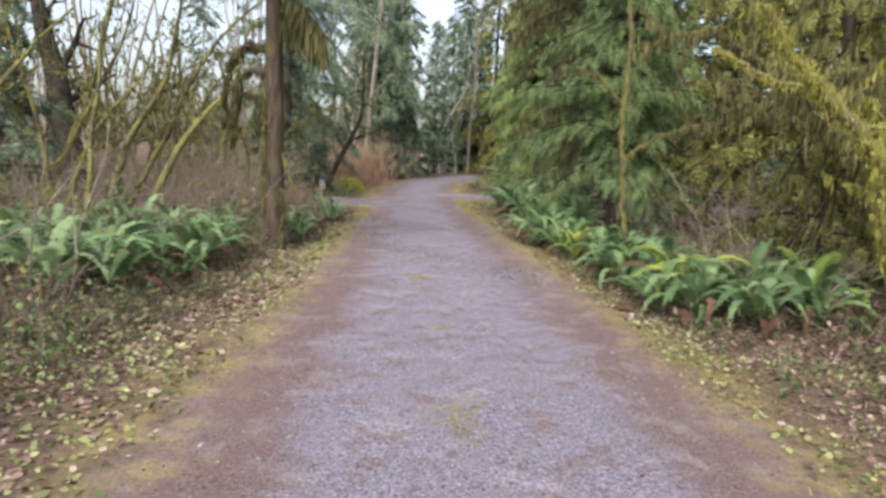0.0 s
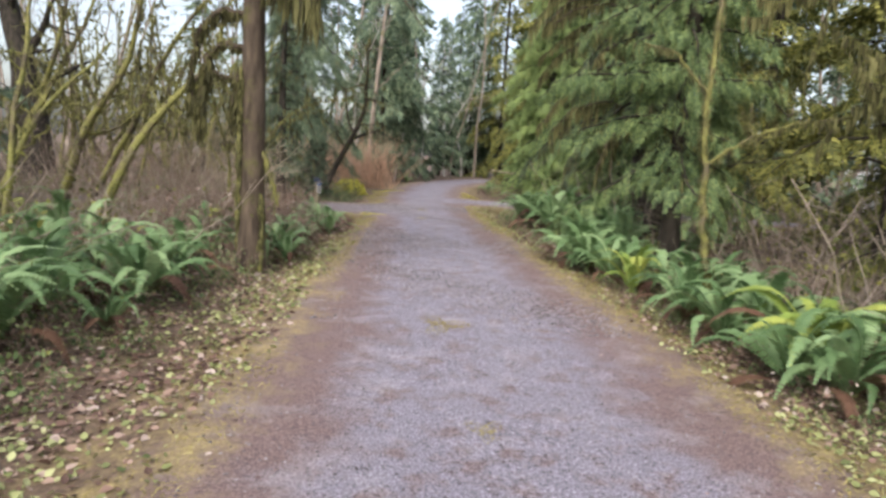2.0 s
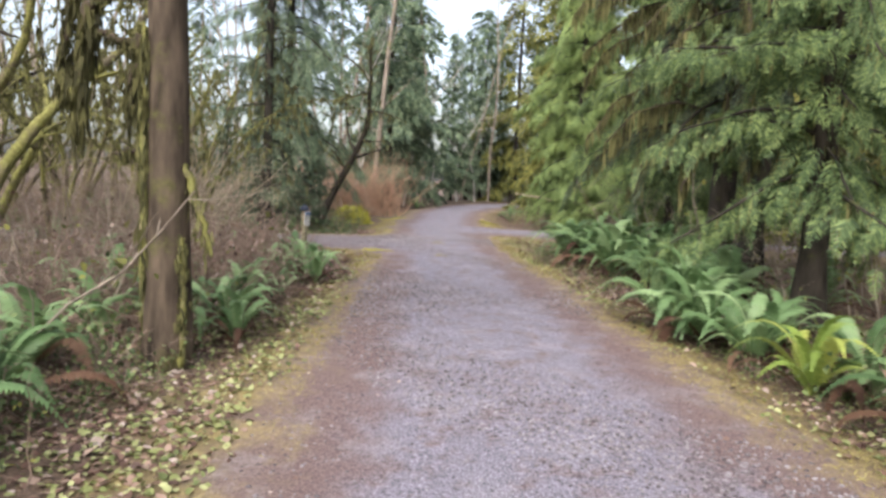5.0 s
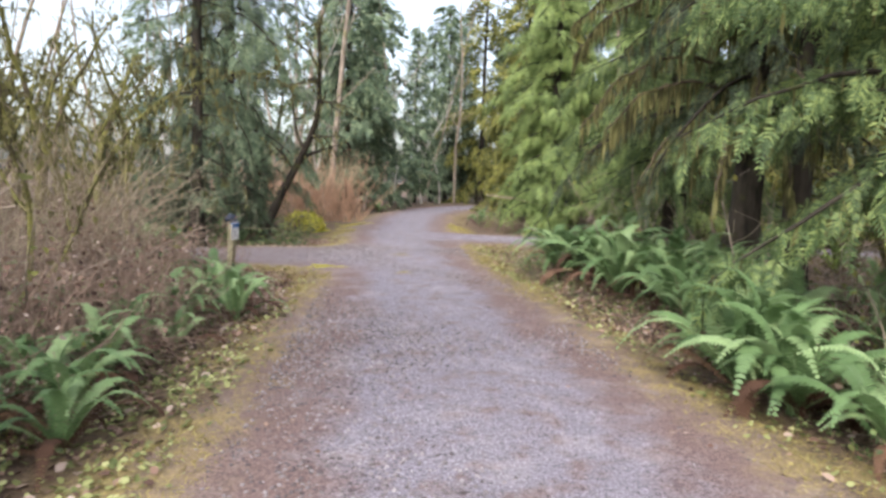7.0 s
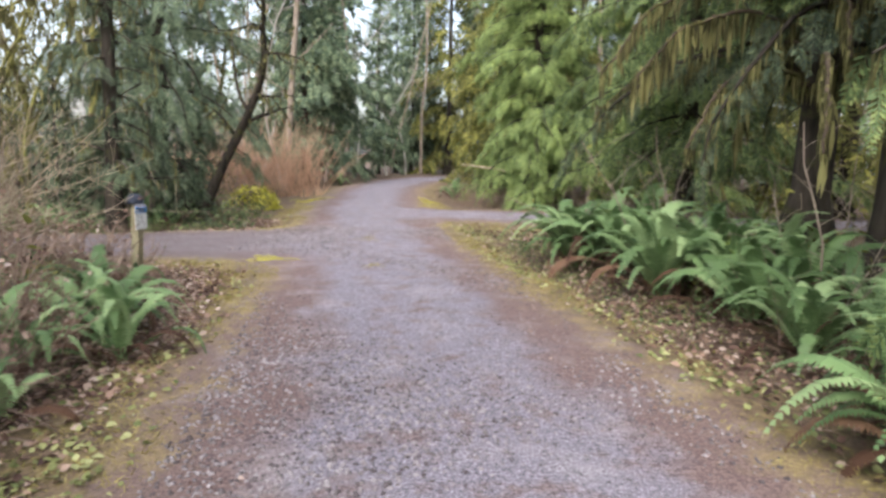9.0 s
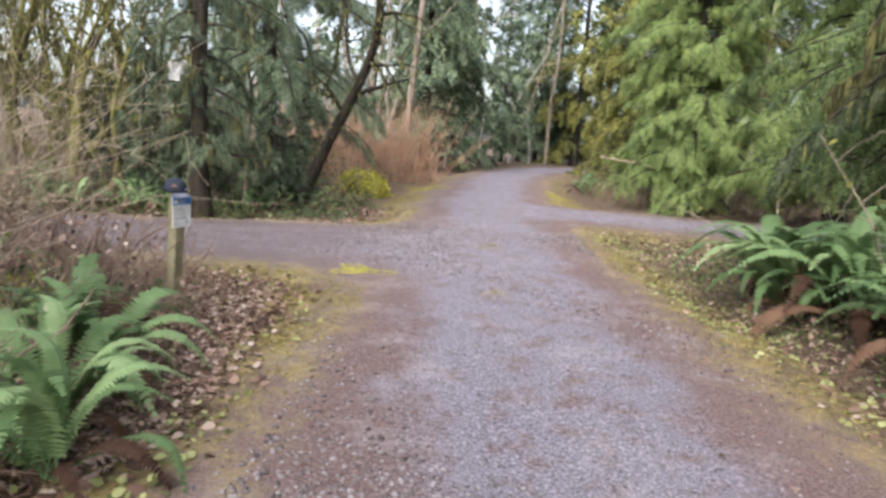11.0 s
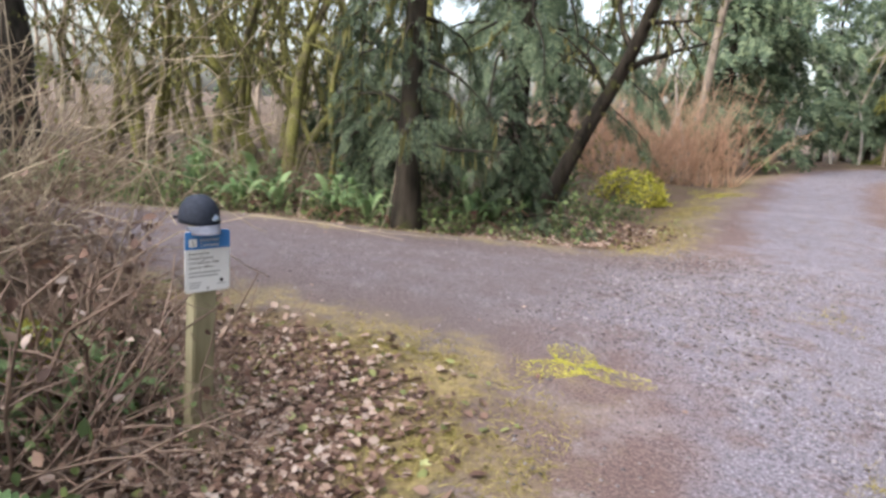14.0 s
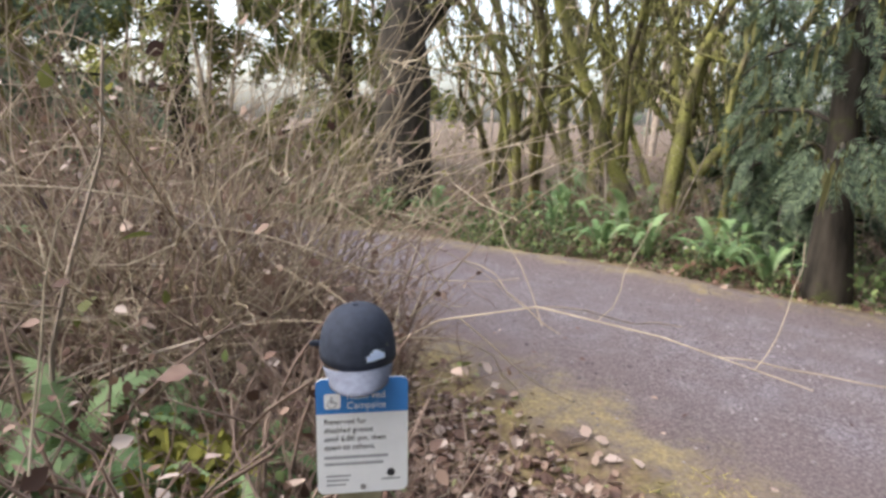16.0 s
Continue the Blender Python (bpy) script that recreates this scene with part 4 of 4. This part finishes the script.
for i, (mx, my, rx, ry, n, mt) in enumerate(((-0.3, 9.0, 0.30, 0.45, 900, GRASS), (-2.4, 20.75, 0.45, 0.35, 1600, MOSS_BRIGHT), (-0.95, 20.2, 0.18, 0.3, 400, GRASS), (-1.1, 23.0, 0.3, 0.6, 500, GRASS), (0.15, 4.2, 0.3, 0.5, 900, GRASS), (0.0, 6.5, 0.15, 0.2, 250, GRASS),
                                            (-3.2, 33.0, 0.9, 2.0, 3000, MOSS_BRIGHT), (0.6, 33.0, 0.4, 2.2, 2000, MOSS_BRIGHT), (-3.1, 20.4, 0.3, 0.2, 500, GRASS), (-2.2, 19.5, 0.18, 0.5, 600, GRASS), (0.7, 22.5, 0.3, 1.6, 1800, GRASS), (1.6, 17.2, 0.3, 1.2, 1200, GRASS), (-2.45, 18.4, 0.28, 0.8, 1500, GRASS), (-2.65, 19.5, 0.35, 0.5, 1500, GRASS), (-3.4, 20.35, 0.6, 0.22, 1500, GRASS), (-2.3, 17.2, 0.2, 0.7, 900, GRASS), (1.3, 19.6, 0.25, 0.9, 1200, GRASS), (0.95, 21.6, 0.3, 0.9, 1200, GRASS))):
    moss_patch(mx, my, rx, ry, n, 70 + i, mt)


def moss_mound(x, y, r0, h, seed, mat=MOSS_BRIGHT, label="low boulder covered in bright yellow moss beside the lane"):
    """A low boulder thick with moss."""
    r = np.random.default_rng(seed)
    root = thing("mossy_boulder", x, y, label, "boulder")
    bm = bmesh.new()
    bmesh.ops.create_icosphere(bm, subdivisions=3, radius=1)
    for v in bm.verts:
        k = 1 + 0.25 * noise.noise(v.co * 1.7 + Vector((seed, 0, 0)))
        v.co = Vector((v.co.x * r0 * k, v.co.y * r0 * 0.8 * k, max(-0.1, v.co.z * h * k)))
    co = np.array([v.co[:] for v in bm.verts if v.co.z > -0.05])
    part("stone", bm_mesh("stone", bm, BARK_MOSS, True), root)
    n = 2600
    p = co[r.integers(0, len(co), n)] + r.normal(0, 0.05, (n, 3))
    p[:, 2] = np.maximum(p[:, 2], 0)
    s = Soup()
    s.stamp(*LEAF, frames(p, p * (1, 1, 0.3) + r.normal(0, 0.4, (n, 3)), r.normal(0, 0.5, (n, 3)) + (0, 0, 1), r.uniform(0.03, 0.09, n)))
    part("moss", s.mesh("moss", mat, False), root, "thick moss")


moss_mound(-4.35, 29.9, 0.62, 0.5, 5)
moss_mound(-4.05, 17.95, 0.33, 0.32, 6, MOSS_LIMB, "low hummock covered in olive moss near the sign post")
moss_mound(-4.55, 18.75, 0.28, 0.3, 7, MOSS_LIMB, "low hummock covered in olive moss near the sign post")


# ---- sign post with a cap on it ----
WOOD = woody("post_wood", (0.17, 0.15, 0.09), (0.36, 0.33, 0.22), (0.24, 0.25, 0.10), 0.5, 0.7, 14)
WHITE = plain("sign_white", (0.78, 0.79, 0.80), 0.45, 0.05)
BLUE = plain("sign_blue", (0.045, 0.20, 0.52), 0.45, 0.05)
INK = plain("sign_ink", (0.03, 0.03, 0.035), 0.6)
GREY_INK = plain("sign_grey_ink", (0.33, 0.34, 0.36), 0.6)
NAVY = plain("cap_cloth_dark", (0.024, 0.030, 0.047), 0.85, 0.25, 60)
CAP_GREY = plain("cap_cloth_grey", (0.12, 0.13, 0.17), 0.85, 0.2, 60)
LOGO = plain("cap_patch_thread", (0.55, 0.66, 0.85), 0.7, 0.05)
STEEL = plain("screw_steel", (0.35, 0.35, 0.36), 0.4, 0.1, 30, 0.9)


def box_mesh(name, sx, sy, sz, mat, bevel=0.003, at=(0, 0, 0)):
    bm = bmesh.new()
    bmesh.ops.create_cube(bm, size=1, matrix=Matrix.Translation(at) @ Matrix.Diagonal((sx, sy, sz, 1)))
    bmesh.ops.bevel(bm, geom=bm.edges[:], offset=bevel, segments=2, affect="EDGES")
    return bm_mesh(name, bm, mat)


def plate(name, w, h, r, y0, y1, mat, zc=0.0, xc=0.0, low_square=False, top_square=False):
    """An upright plate with rounded corners, between y0 and y1."""
    bm = bmesh.new()
    ring = []
    for cx, cz, a0 in ((1, 1, 0), (-1, 1, 90), (-1, -1, 180), (1, -1, 270)):
        rr = 0.0005 if (cz < 0 and low_square) or (cz > 0 and top_square) else r
        for k in range(5):
            a = radians(a0 + k * 22.5)
            ring.append((xc + cx * (w / 2 - rr) + rr * math.cos(a), zc + cz * (h / 2 - rr) + rr * math.sin(a)))
    f = bm.faces.new([bm.verts.new((x, y0, z)) for x, z in ring])
    up = bmesh.ops.extrude_face_region(bm, geom=[f])
    bmesh.ops.translate(bm, verts=[v for v in up["geom"] if isinstance(v, bmesh.types.BMVert)], vec=(0, y1 - y0, 0))
    bmesh.ops.recalc_face_normals(bm, faces=bm.faces[:])
    return bm_mesh(name, bm, mat)


def words(text, size, x, z, mat, parent, y):
    cu = bpy.data.curves.new("lettering", "FONT")
    cu.body, cu.size, cu.extrude = text, size, 0.0003
    tmp = bpy.data.objects.new("lettering", cu)
    scene.collection.objects.link(tmp)
    bpy.context.view_layer.update()
    me = bpy.data.meshes.new_from_object(tmp.evaluated_get(bpy.context.evaluated_depsgraph_get()))
    bpy.data.objects.remove(tmp)
    me.materials.clear()
    me.materials.append(mat)
    ob = part("lettering", me, parent)
    ob.matrix_basis = pose(x, y, z, 90, 0, 0)
    return ob


POST_X, POST_Y, POST_TURN, POST_TOP = -3.57, 19.05, 71.0, 0.92
SW, SH = 0.186, 0.255
post = thing("sign_post", POST_X, POST_Y, "short weathered wooden post with a blue and white sign", "sign post")
post.rotation_euler = (radians(1.0), radians(1.5), radians(POST_TURN))
base_z = post.location.z
PH = POST_TOP - base_z
part("post", box_mesh("post", 0.092, 0.092, PH + 0.15, WOOD, 0.006, (0, 0, PH / 2 - 0.075)), post)
sign = part("sign_panel", plate("sign_panel", SW, SH, 0.014, -0.0505, -0.047, WHITE), post, "white sign panel with a blue header")
sign.rotation_euler.y = radians(-2.0)
sign.location = (0, 0, PH - 0.075 - SH / 2)
part("header_band", plate("header_band", SW, 0.075, 0.014, -0.0513, -0.0506, BLUE, SH / 2 - 0.0375, 0, True), sign, "blue header band")
sym = part("access_symbol", plate("access_symbol", 0.033, 0.033, 0.005, -0.0519, -0.0514, WHITE, SH / 2 - 0.048, -0.06), sign, "white access symbol")
bm = bmesh.new()
for sx, sz, px, pz, rot in ((0.004, 0.014, -0.062, 0.004, 8), (0.011, 0.003, -0.058, -0.003, 0), (0.003, 0.010, -0.053, -0.007, 20)):
    bmesh.ops.create_cube(bm, size=1, matrix=pose(px, -0.0521, SH / 2 - 0.048 + pz, 0, rot, 0) @ Matrix.Diagonal((sx, 0.0004, sz, 1)))
for i in range(14):
    a = radians(60 + i * 20)
    bmesh.ops.create_cube(bm, size=1, matrix=pose(-0.062 + 0.008 * math.cos(a), -0.0521, SH / 2 - 0.054 + 0.008 * math.sin(a), 0, -math.degrees(a), 0) @ Matrix.Diagonal((0.002, 0.0004, 0.004, 1)))
part("figure", bm_mesh("figure", bm, GREY_INK), sym)
words("Reserved", 0.021, -0.032, SH / 2 - 0.044, WHITE, sign, -0.0516)
words("Campsite", 0.021, -0.032, SH / 2 - 0.065, WHITE, sign, -0.0516)
for i, text in enumerate(("Reserved for", "disabled guests", "until 6:00 pm, then", "open to others.")):
    words(text, 0.0165, -0.078, SH / 2 - 0.098 - i * 0.019, INK, sign, -0.0509)
for i, (w, z, x) in enumerate(((0.13, -0.045, -0.013), (0.12, -0.060, -0.018), (0.05, -0.087, -0.05), (0.045, -0.097, -0.052), (0.04, -0.107, -0.055), (0.04, -0.099, 0.058))):
    part("print_bar", plate("print_bar", w, 0.006 if i < 2 else 0.004, 0.0008, -0.0511, -0.0506, GREY_INK, z, x), sign)
part("round_mark", plate("round_mark", 0.017, 0.017, 0.0084, -0.0511, -0.0506, INK, -0.085, 0.058), sign, "small dark round mark")
for z in (-SH / 2 + 0.014,):
    part("screw", plate("screw", 0.011, 0.011, 0.0054, -0.054, -0.0506, STEEL, z, 0.0), sign, "steel screw head")


def ball_cap():
    """A baseball cap: six-panel dome, curved brim, button, back strap and a stitched mark."""
    root = thing("baseball_cap", POST_X, POST_Y, "dark navy baseball cap with a grey brim on the post", "cap", z=0)
    bm = bmesh.new()
    rows, cols = 12, 36
    grid = []
    for i in range(rows + 1):
        k = i / rows
        ph = k * math.pi / 2
        ring = []
        for j in range(cols):
            a = 2 * math.pi * j / cols
            crease = 1 - 0.012 * (abs(math.cos(a * 3)) ** 12) * math.sin(ph)
            rr = (math.sin(ph) ** 0.80) * crease
            sag = 0.006 * math.sin(a * 2 + 0.6)
            ring.append(bm.verts.new((0.083 * rr * math.cos(a), 0.098 * rr * math.sin(a), 0.128 * math.cos(ph) ** 0.85 + sag * k)))
        grid.append(ring)
    for i in range(rows):
        for j in range(cols):
            q = [grid[i][j], grid[i + 1][j], grid[i + 1][(j + 1) % cols], grid[i][(j + 1) % cols]]
            bm.faces.new(q)
    bmesh.ops.remove_doubles(bm, verts=bm.verts[:], dist=0.0005)
    bmesh.ops.recalc_face_normals(bm, faces=bm.faces[:])
    crown = part("crown", bm_mesh("crown", bm, NAVY, True), root)
    md = crown.modifiers.new("thick", "SOLIDIFY")
    md.thickness = 0.0025
    bm = bmesh.new()
    rows, cols = 6, 18
    g = []
    for i in range(rows + 1):
        k = i / rows
        row = []
        for j in range(cols + 1):
            u = -1 + 2 * j / cols
            a = u * 1.12
            inner = Vector((0.083 * math.sin(a), -0.098 * math.cos(a), 0.0))
            outx = 0.080 * u * (1 - 0.18 * abs(u) ** 3)
            outer = Vector((outx, -0.098 * math.cos(a) - 0.062 * (1 - abs(u) ** 2.6), 0))
            p = inner.lerp(outer, k)
            p.z = 0.003 - 0.028 * k - 0.022 * u * u * (0.4 + 0.6 * k)
            row.append(bm.verts.new(p))
        g.append(row)
    for i in range(rows):
        for j in range(cols):
            bm.faces.new((g[i][j], g[i + 1][j], g[i + 1][j + 1], g[i][j + 1]))
    brim = part("brim", bm_mesh("brim", bm, CAP_GREY, True), root, "curved grey brim")
    md = brim.modifiers.new("thick", "SOLIDIFY")
    md.thickness = 0.003
    bm = bmesh.new()
    bmesh.ops.create_uvsphere(bm, u_segments=12, v_segments=6, radius=0.007, matrix=Matrix.Translation((0, 0, 0.128)) @ Matrix.Diagonal((1, 1, 0.5, 1)))
    part("button", bm_mesh("button", bm, NAVY, True), root)
    part("strap", box_mesh("strap", 0.034, 0.012, 0.014, NAVY, 0.003, (-0.088, 0.022, 0.026)), root, "loose end of the back strap")
    bm = bmesh.new()
    for w, z0, z1 in ((0.046, 0.022, 0.036), (0.030, 0.036, 0.042), (0.014, 0.042, 0.047)):
        n = 8
        ring = []
        for z in (z0, z1):
            for i in range(n + 1):
                a = radians(28) + (i / n - 0.5) * w / 0.090
                kz = math.acos(min(1, (z / 0.128) ** (1 / 0.85)))
                rr = math.sin(kz) ** 0.80 + 0.016
                ring.append(bm.verts.new((0.083 * rr * math.sin(a), -0.098 * rr * math.cos(a), z)))
        for i in range(n):
            bm.faces.new((ring[i], ring[i + 1], ring[n + 2 + i], ring[n + 1 + i]))
    part("stitched_mark", bm_mesh("stitched_mark", bm, LOGO, True), root, "pale blue stitched mark")
    return root


cap = ball_cap()
cap.matrix_basis = pose(POST_X + 0.005, POST_Y + 0.014, POST_TOP - 0.05, 0, 0, POST_TURN - 2) @ pose(0, 0, 0, 3, -3, 0) @ Matrix.Diagonal((0.97, 0.95, 0.86, 1))


# ---- far woods all round ----
def far_woods():
    r = np.random.default_rng(9)
    wood, twig, green = Soup(), Soup(), Soup()
    for i in range(340):
        a, d = r.uniform(0, 6.28), r.uniform(22, 62)
        x, y = d * math.cos(a), 18 + d * math.sin(a)
        if edge(x, y) < 2.2 or (abs(x) < 5 and y < 50):
            continue
        z, h = spot(x, y), r.uniform(13, 22)
        ln = wander(r, (x, y, z - 0.2), (r.normal(0, 0.10), r.normal(0, 0.10), 1), h, 8, 0.05, 0.1)
        rad = r.uniform(0.05, 0.15)
        tube(wood, ln, rad * np.linspace(1.1, 0.3, len(ln)), 5)
        branchy(twig, None, r, ln, rad * 0.6, 1, 9, 2.4, 0.5, 0, 0.2, 3, 0.15)
        if r.uniform() < (0.08 if x < -6 else 0.24 if x < 6 else 0.36):
            n = 330
            k = r.uniform(0.08, 1, n)
            p = np.array([along(ln, min(q, 0.99))[0] for q in k])
            b = r.uniform(0, 6.28, n)
            out = np.column_stack([np.cos(b), np.sin(b), np.full(n, -0.35)])
            p = p + out * (3.3 * (1.08 - k) * r.uniform(0.1, 1, n))[:, None]
            green.stamp(*SPRAY_WOODS, frames(p, out + r.normal(0, 0.25, (n, 3)), r.normal(0, 0.4, (n, 3)) + (0, 0, 1), r.uniform(0.8, 1.5, n)))
    root = tagged(new("far_woods"), "leafless and evergreen woods behind the lane", "woods", kind="stuff")
    for name, me in (("trunk_mass", wood.mesh("trunk_mass", TWIG_GREY)), ("twig_mass", twig.mesh("twig_mass", TWIG_GREY)), ("needle_mass", green.mesh("needle_mass", NEEDLE_BLUE, False))):
        tagged(part(name, me, root), kind="stuff")


far_woods()


def undergrowth():
    """Low tangled brush under the trees, with leaves low down, away from the lanes."""
    r = np.random.default_rng(19)
    for name, mat, leaf_mat, count, tall, near, label in (
            ("undergrowth", TWIG_GREY, NEEDLE_OLIVE, 1700, 1.5, 2.0, "tangled leafless undergrowth beneath the trees"),
            ("bramble", TWIG, NEEDLE_OLIVE, 2300, 0.6, 1.0, "low green and brown brambles on the forest floor")):
        x, y = r.uniform(-18, 13, count * 5), r.uniform(2, 44, count * 5)
        d = edge(x, y)
        ok = (d > near) & (r.uniform(0, 1, len(d)) < 1.15 - d / 14)
        x, y = x[ok][:count], y[ok][:count]
        kind = r.integers(0, 10, len(x))
        wood, leaf = Soup(), Soup()
        for k in range(10):
            s, lf = Soup(), Soup()
            ln = wander(r, (0, 0, -0.03), (r.normal(0, 0.6), r.normal(0, 0.6), 1), 1.0, 5, 0.2, -0.4)
            tube(s, ln, np.linspace(0.008, 0.003, len(ln)), 3)
            branchy(s, None, r, ln, 0.007, 0, 6, 0.5, 0.0, 0, 0, 3, 0.15)
            n = 10
            p = np.array([along(ln, q)[0] for q in r.uniform(0.1, 0.95, n)]) + r.normal(0, 0.07, (n, 3))
            lf.stamp(*LEAF, frames(p, r.normal(0, 1, (n, 3)), r.normal(0, 0.5, (n, 3)) + (0, 0, 1), r.uniform(0.025, 0.06, n)))
            m = kind == k
            a, sc = r.uniform(0, 6.28, m.sum()), tall * r.uniform(0.5, 1.4, m.sum())
            mats = frames(np.column_stack([x[m], y[m], height(x[m], y[m])]), np.column_stack([np.cos(a), np.sin(a), 0 * a]), np.tile((0, 0, 1.0), (m.sum(), 1)), sc)
            wood.stamp(np.concatenate(s.v), np.concatenate(s.f4), mats)
            leaf.stamp(np.concatenate(lf.v), np.concatenate(lf.f3), mats)
        root = tagged(new(name), label, "undergrowth", kind="stuff")
        tagged(part("stalk_mass", wood.mesh("stalk_mass", mat), root), kind="stuff")
        tagged(part("leaf_mass", leaf.mesh("leaf_mass", leaf_mat, False), root), kind="stuff")


undergrowth()


def verge_brush(name, box, near, far, count, tall, leaf_mat, leaf_size, leaves, seed, label):
    """Knee-high brush along the lane: thin stalks with many leaves, thickest away from the gravel."""
    r = np.random.default_rng(seed)
    x, y = r.uniform(box[0], box[1], count * 6), r.uniform(box[2], box[3], count * 6)
    d = edge(x, y)
    ok = (d > near) & (d < far) & (r.uniform(0, 1, len(d)) < 0.25 + 0.75 * patchy(x, y, 1.5, -0.4, 0.3))
    x, y, d = x[ok][:count], y[ok][:count], d[ok][:count]
    wood, leaf = Soup(), Soup()
    kind = r.integers(0, 8, len(x))
    for k in range(8):
        s, lf = Soup(), Soup()
        for _ in range(3):
            ln = wander(r, (0, 0, -0.03), (r.normal(0, 0.9), r.normal(0, 0.9), 1), 1.0, 5, 0.25, -0.7)
            tube(s, ln, np.linspace(0.010, 0.004, len(ln)), 3)
            branchy(s, None, r, ln, 0.012, 0, 4, 0.45, 0.0, 0, 0, 3, 0.2)
            p = np.array([along(ln, q)[0] for q in r.uniform(0.1, 0.98, leaves)]) + r.normal(0, 0.09, (leaves, 3))
            lf.stamp(*LEAF, frames(p, r.normal(0, 1, (leaves, 3)), r.normal(0, 0.6, (leaves, 3)) + (0, 0, 1), r.uniform(0.7, 1.4, leaves) * leaf_size / tall))
        m = kind == k
        a, sc = r.uniform(0, 6.28, m.sum()), tall * r.uniform(0.5, 1.3, m.sum()) * (0.6 + 0.4 * smooth(d[m], near, near + 0.6))
        mats = frames(np.column_stack([x[m], y[m], height(x[m], y[m])]), np.column_stack([np.cos(a), np.sin(a), 0 * a]), np.tile((0, 0, 1.0), (m.sum(), 1)), sc)
        wood.stamp(np.concatenate(s.v), np.concatenate(s.f4), mats)
        leaf.stamp(np.concatenate(lf.v), np.concatenate(lf.f3), mats)
    root = tagged(new(name), label, "undergrowth", kind="stuff")
    tagged(part("stalk_mass", wood.mesh("stalk_mass", TWIG), root), kind="stuff")
    tagged(part("leaf_mass", leaf.mesh("leaf_mass", leaf_mat, False), root), kind="stuff")


verge_brush("dead_brush", (-7, -1.8, 2, 12.5), 1.9, 3.6, 300, 0.6, LITTER, 0.045, 7, 36, "brown withered brush among the ferns")
verge_brush("dead_brush", (-7, -1.8, 12.5, 19.6), 1.0, 3.2, 560, 0.95, LITTER, 0.045, 7, 31, "brown withered brush beside the lane")
verge_brush("salal", (-7, -1.8, 3, 19.6), 1.1, 3.2, 480, 0.6, LEAF_GREEN, 0.05, 14, 32, "low evergreen salal leaves beside the lane")
verge_brush("salal", (0.5, 6, 4, 23), 0.8, 3.6, 420, 0.45, LEAF_GREEN, 0.05, 14, 33, "low evergreen salal leaves under the hemlocks")
verge_brush("dead_brush", (0.5, 6, 3, 23), 0.7, 2.6, 260, 0.35, LITTER, 0.05, 6, 34, "brown withered fern and twigs under the hemlocks")
verge_brush("salal", (-14, -3.6, 21, 28), 0.4, 1.8, 330, 0.5, LEAF_GREEN, 0.06, 12, 35, "low evergreen leaves at the edge of the side lane")

r = np.random.default_rng(77)
made = 0
while made < 46:
    fx, fy = r.uniform(-12, 9), r.uniform(5, 30)
    if float(edge(fx, fy)) < 2.4 or (fy > 20 and fx > 3 and fy > 25):
        continue
    made += 1
    fern(fx, fy, r.uniform(0.6, 1.0), int(r.integers(9, 14)), 300 + made, FERN_YELLOW if made % 3 == 0 else FERN, 3)


# ---- camper and board seen through the trees ----
def camper(x, y, turn):
    """A white camper van parked in the trees."""
    root = thing("camper_van", x, y, "white camper van parked beyond the trees", "van")
    root.rotation_euler.z = radians(turn)
    paint, dark, rubber = plain("van_white", (0.8, 0.8, 0.8), 0.3, 0.03), plain("van_glass", (0.02, 0.025, 0.03), 0.1), plain("van_rubber", (0.02, 0.02, 0.02), 0.8)
    bm = bmesh.new()
    side = [(-2.9, 0.4), (2.6, 0.4), (2.9, 0.7), (2.85, 1.15), (2.0, 1.4), (1.3, 2.3), (-2.8, 2.4), (-2.95, 2.2)]
    f = bm.faces.new([bm.verts.new((px, -0.95, pz)) for px, pz in side])
    up = bmesh.ops.extrude_face_region(bm, geom=[f])
    bmesh.ops.translate(bm, verts=[v for v in up["geom"] if isinstance(v, bmesh.types.BMVert)], vec=(0, 1.9, 0))
    bmesh.ops.recalc_face_normals(bm, faces=bm.faces[:])
    bmesh.ops.bevel(bm, geom=bm.edges[:], offset=0.06, segments=2, affect="EDGES")
    part("body", bm_mesh("body", bm, paint), root)
    for sy in (-0.96, 0.96):
        for px, w in ((-1.9, 1.2), (-0.3, 1.2), (1.0, 0.8)):
            part("window", box_mesh("window", w, 0.02, 0.55, dark, 0.008, (px, sy, 1.75)), root)
        for px in (-1.8, 1.8):
            bm = bmesh.new()
            bmesh.ops.create_cone(bm, cap_ends=True, segments=20, radius1=0.34, radius2=0.34, depth=0.22, matrix=pose(px, sy * 0.92, 0.34, 90, 0, 0))
            bmesh.ops.bevel(bm, geom=bm.edges[:], offset=0.02, segments=1, affect="EDGES")
            part("wheel", bm_mesh("wheel", bm, rubber), root)


camper(29.5, 48.5, 20)
camper(17.0, 28.0, 70)

board_tree = thing("notice_board", -7.75, 27.45, "small white board on a thin post among the trees", "board")
part("post", box_mesh("post", 0.05, 0.05, 2.8, WOOD, 0.006, (0, 0, 1.3)), board_tree)
part("board", plate("board", 0.38, 0.55, 0.03, -0.05, -0.03, WHITE, 2.45), board_tree, "white weathered board")
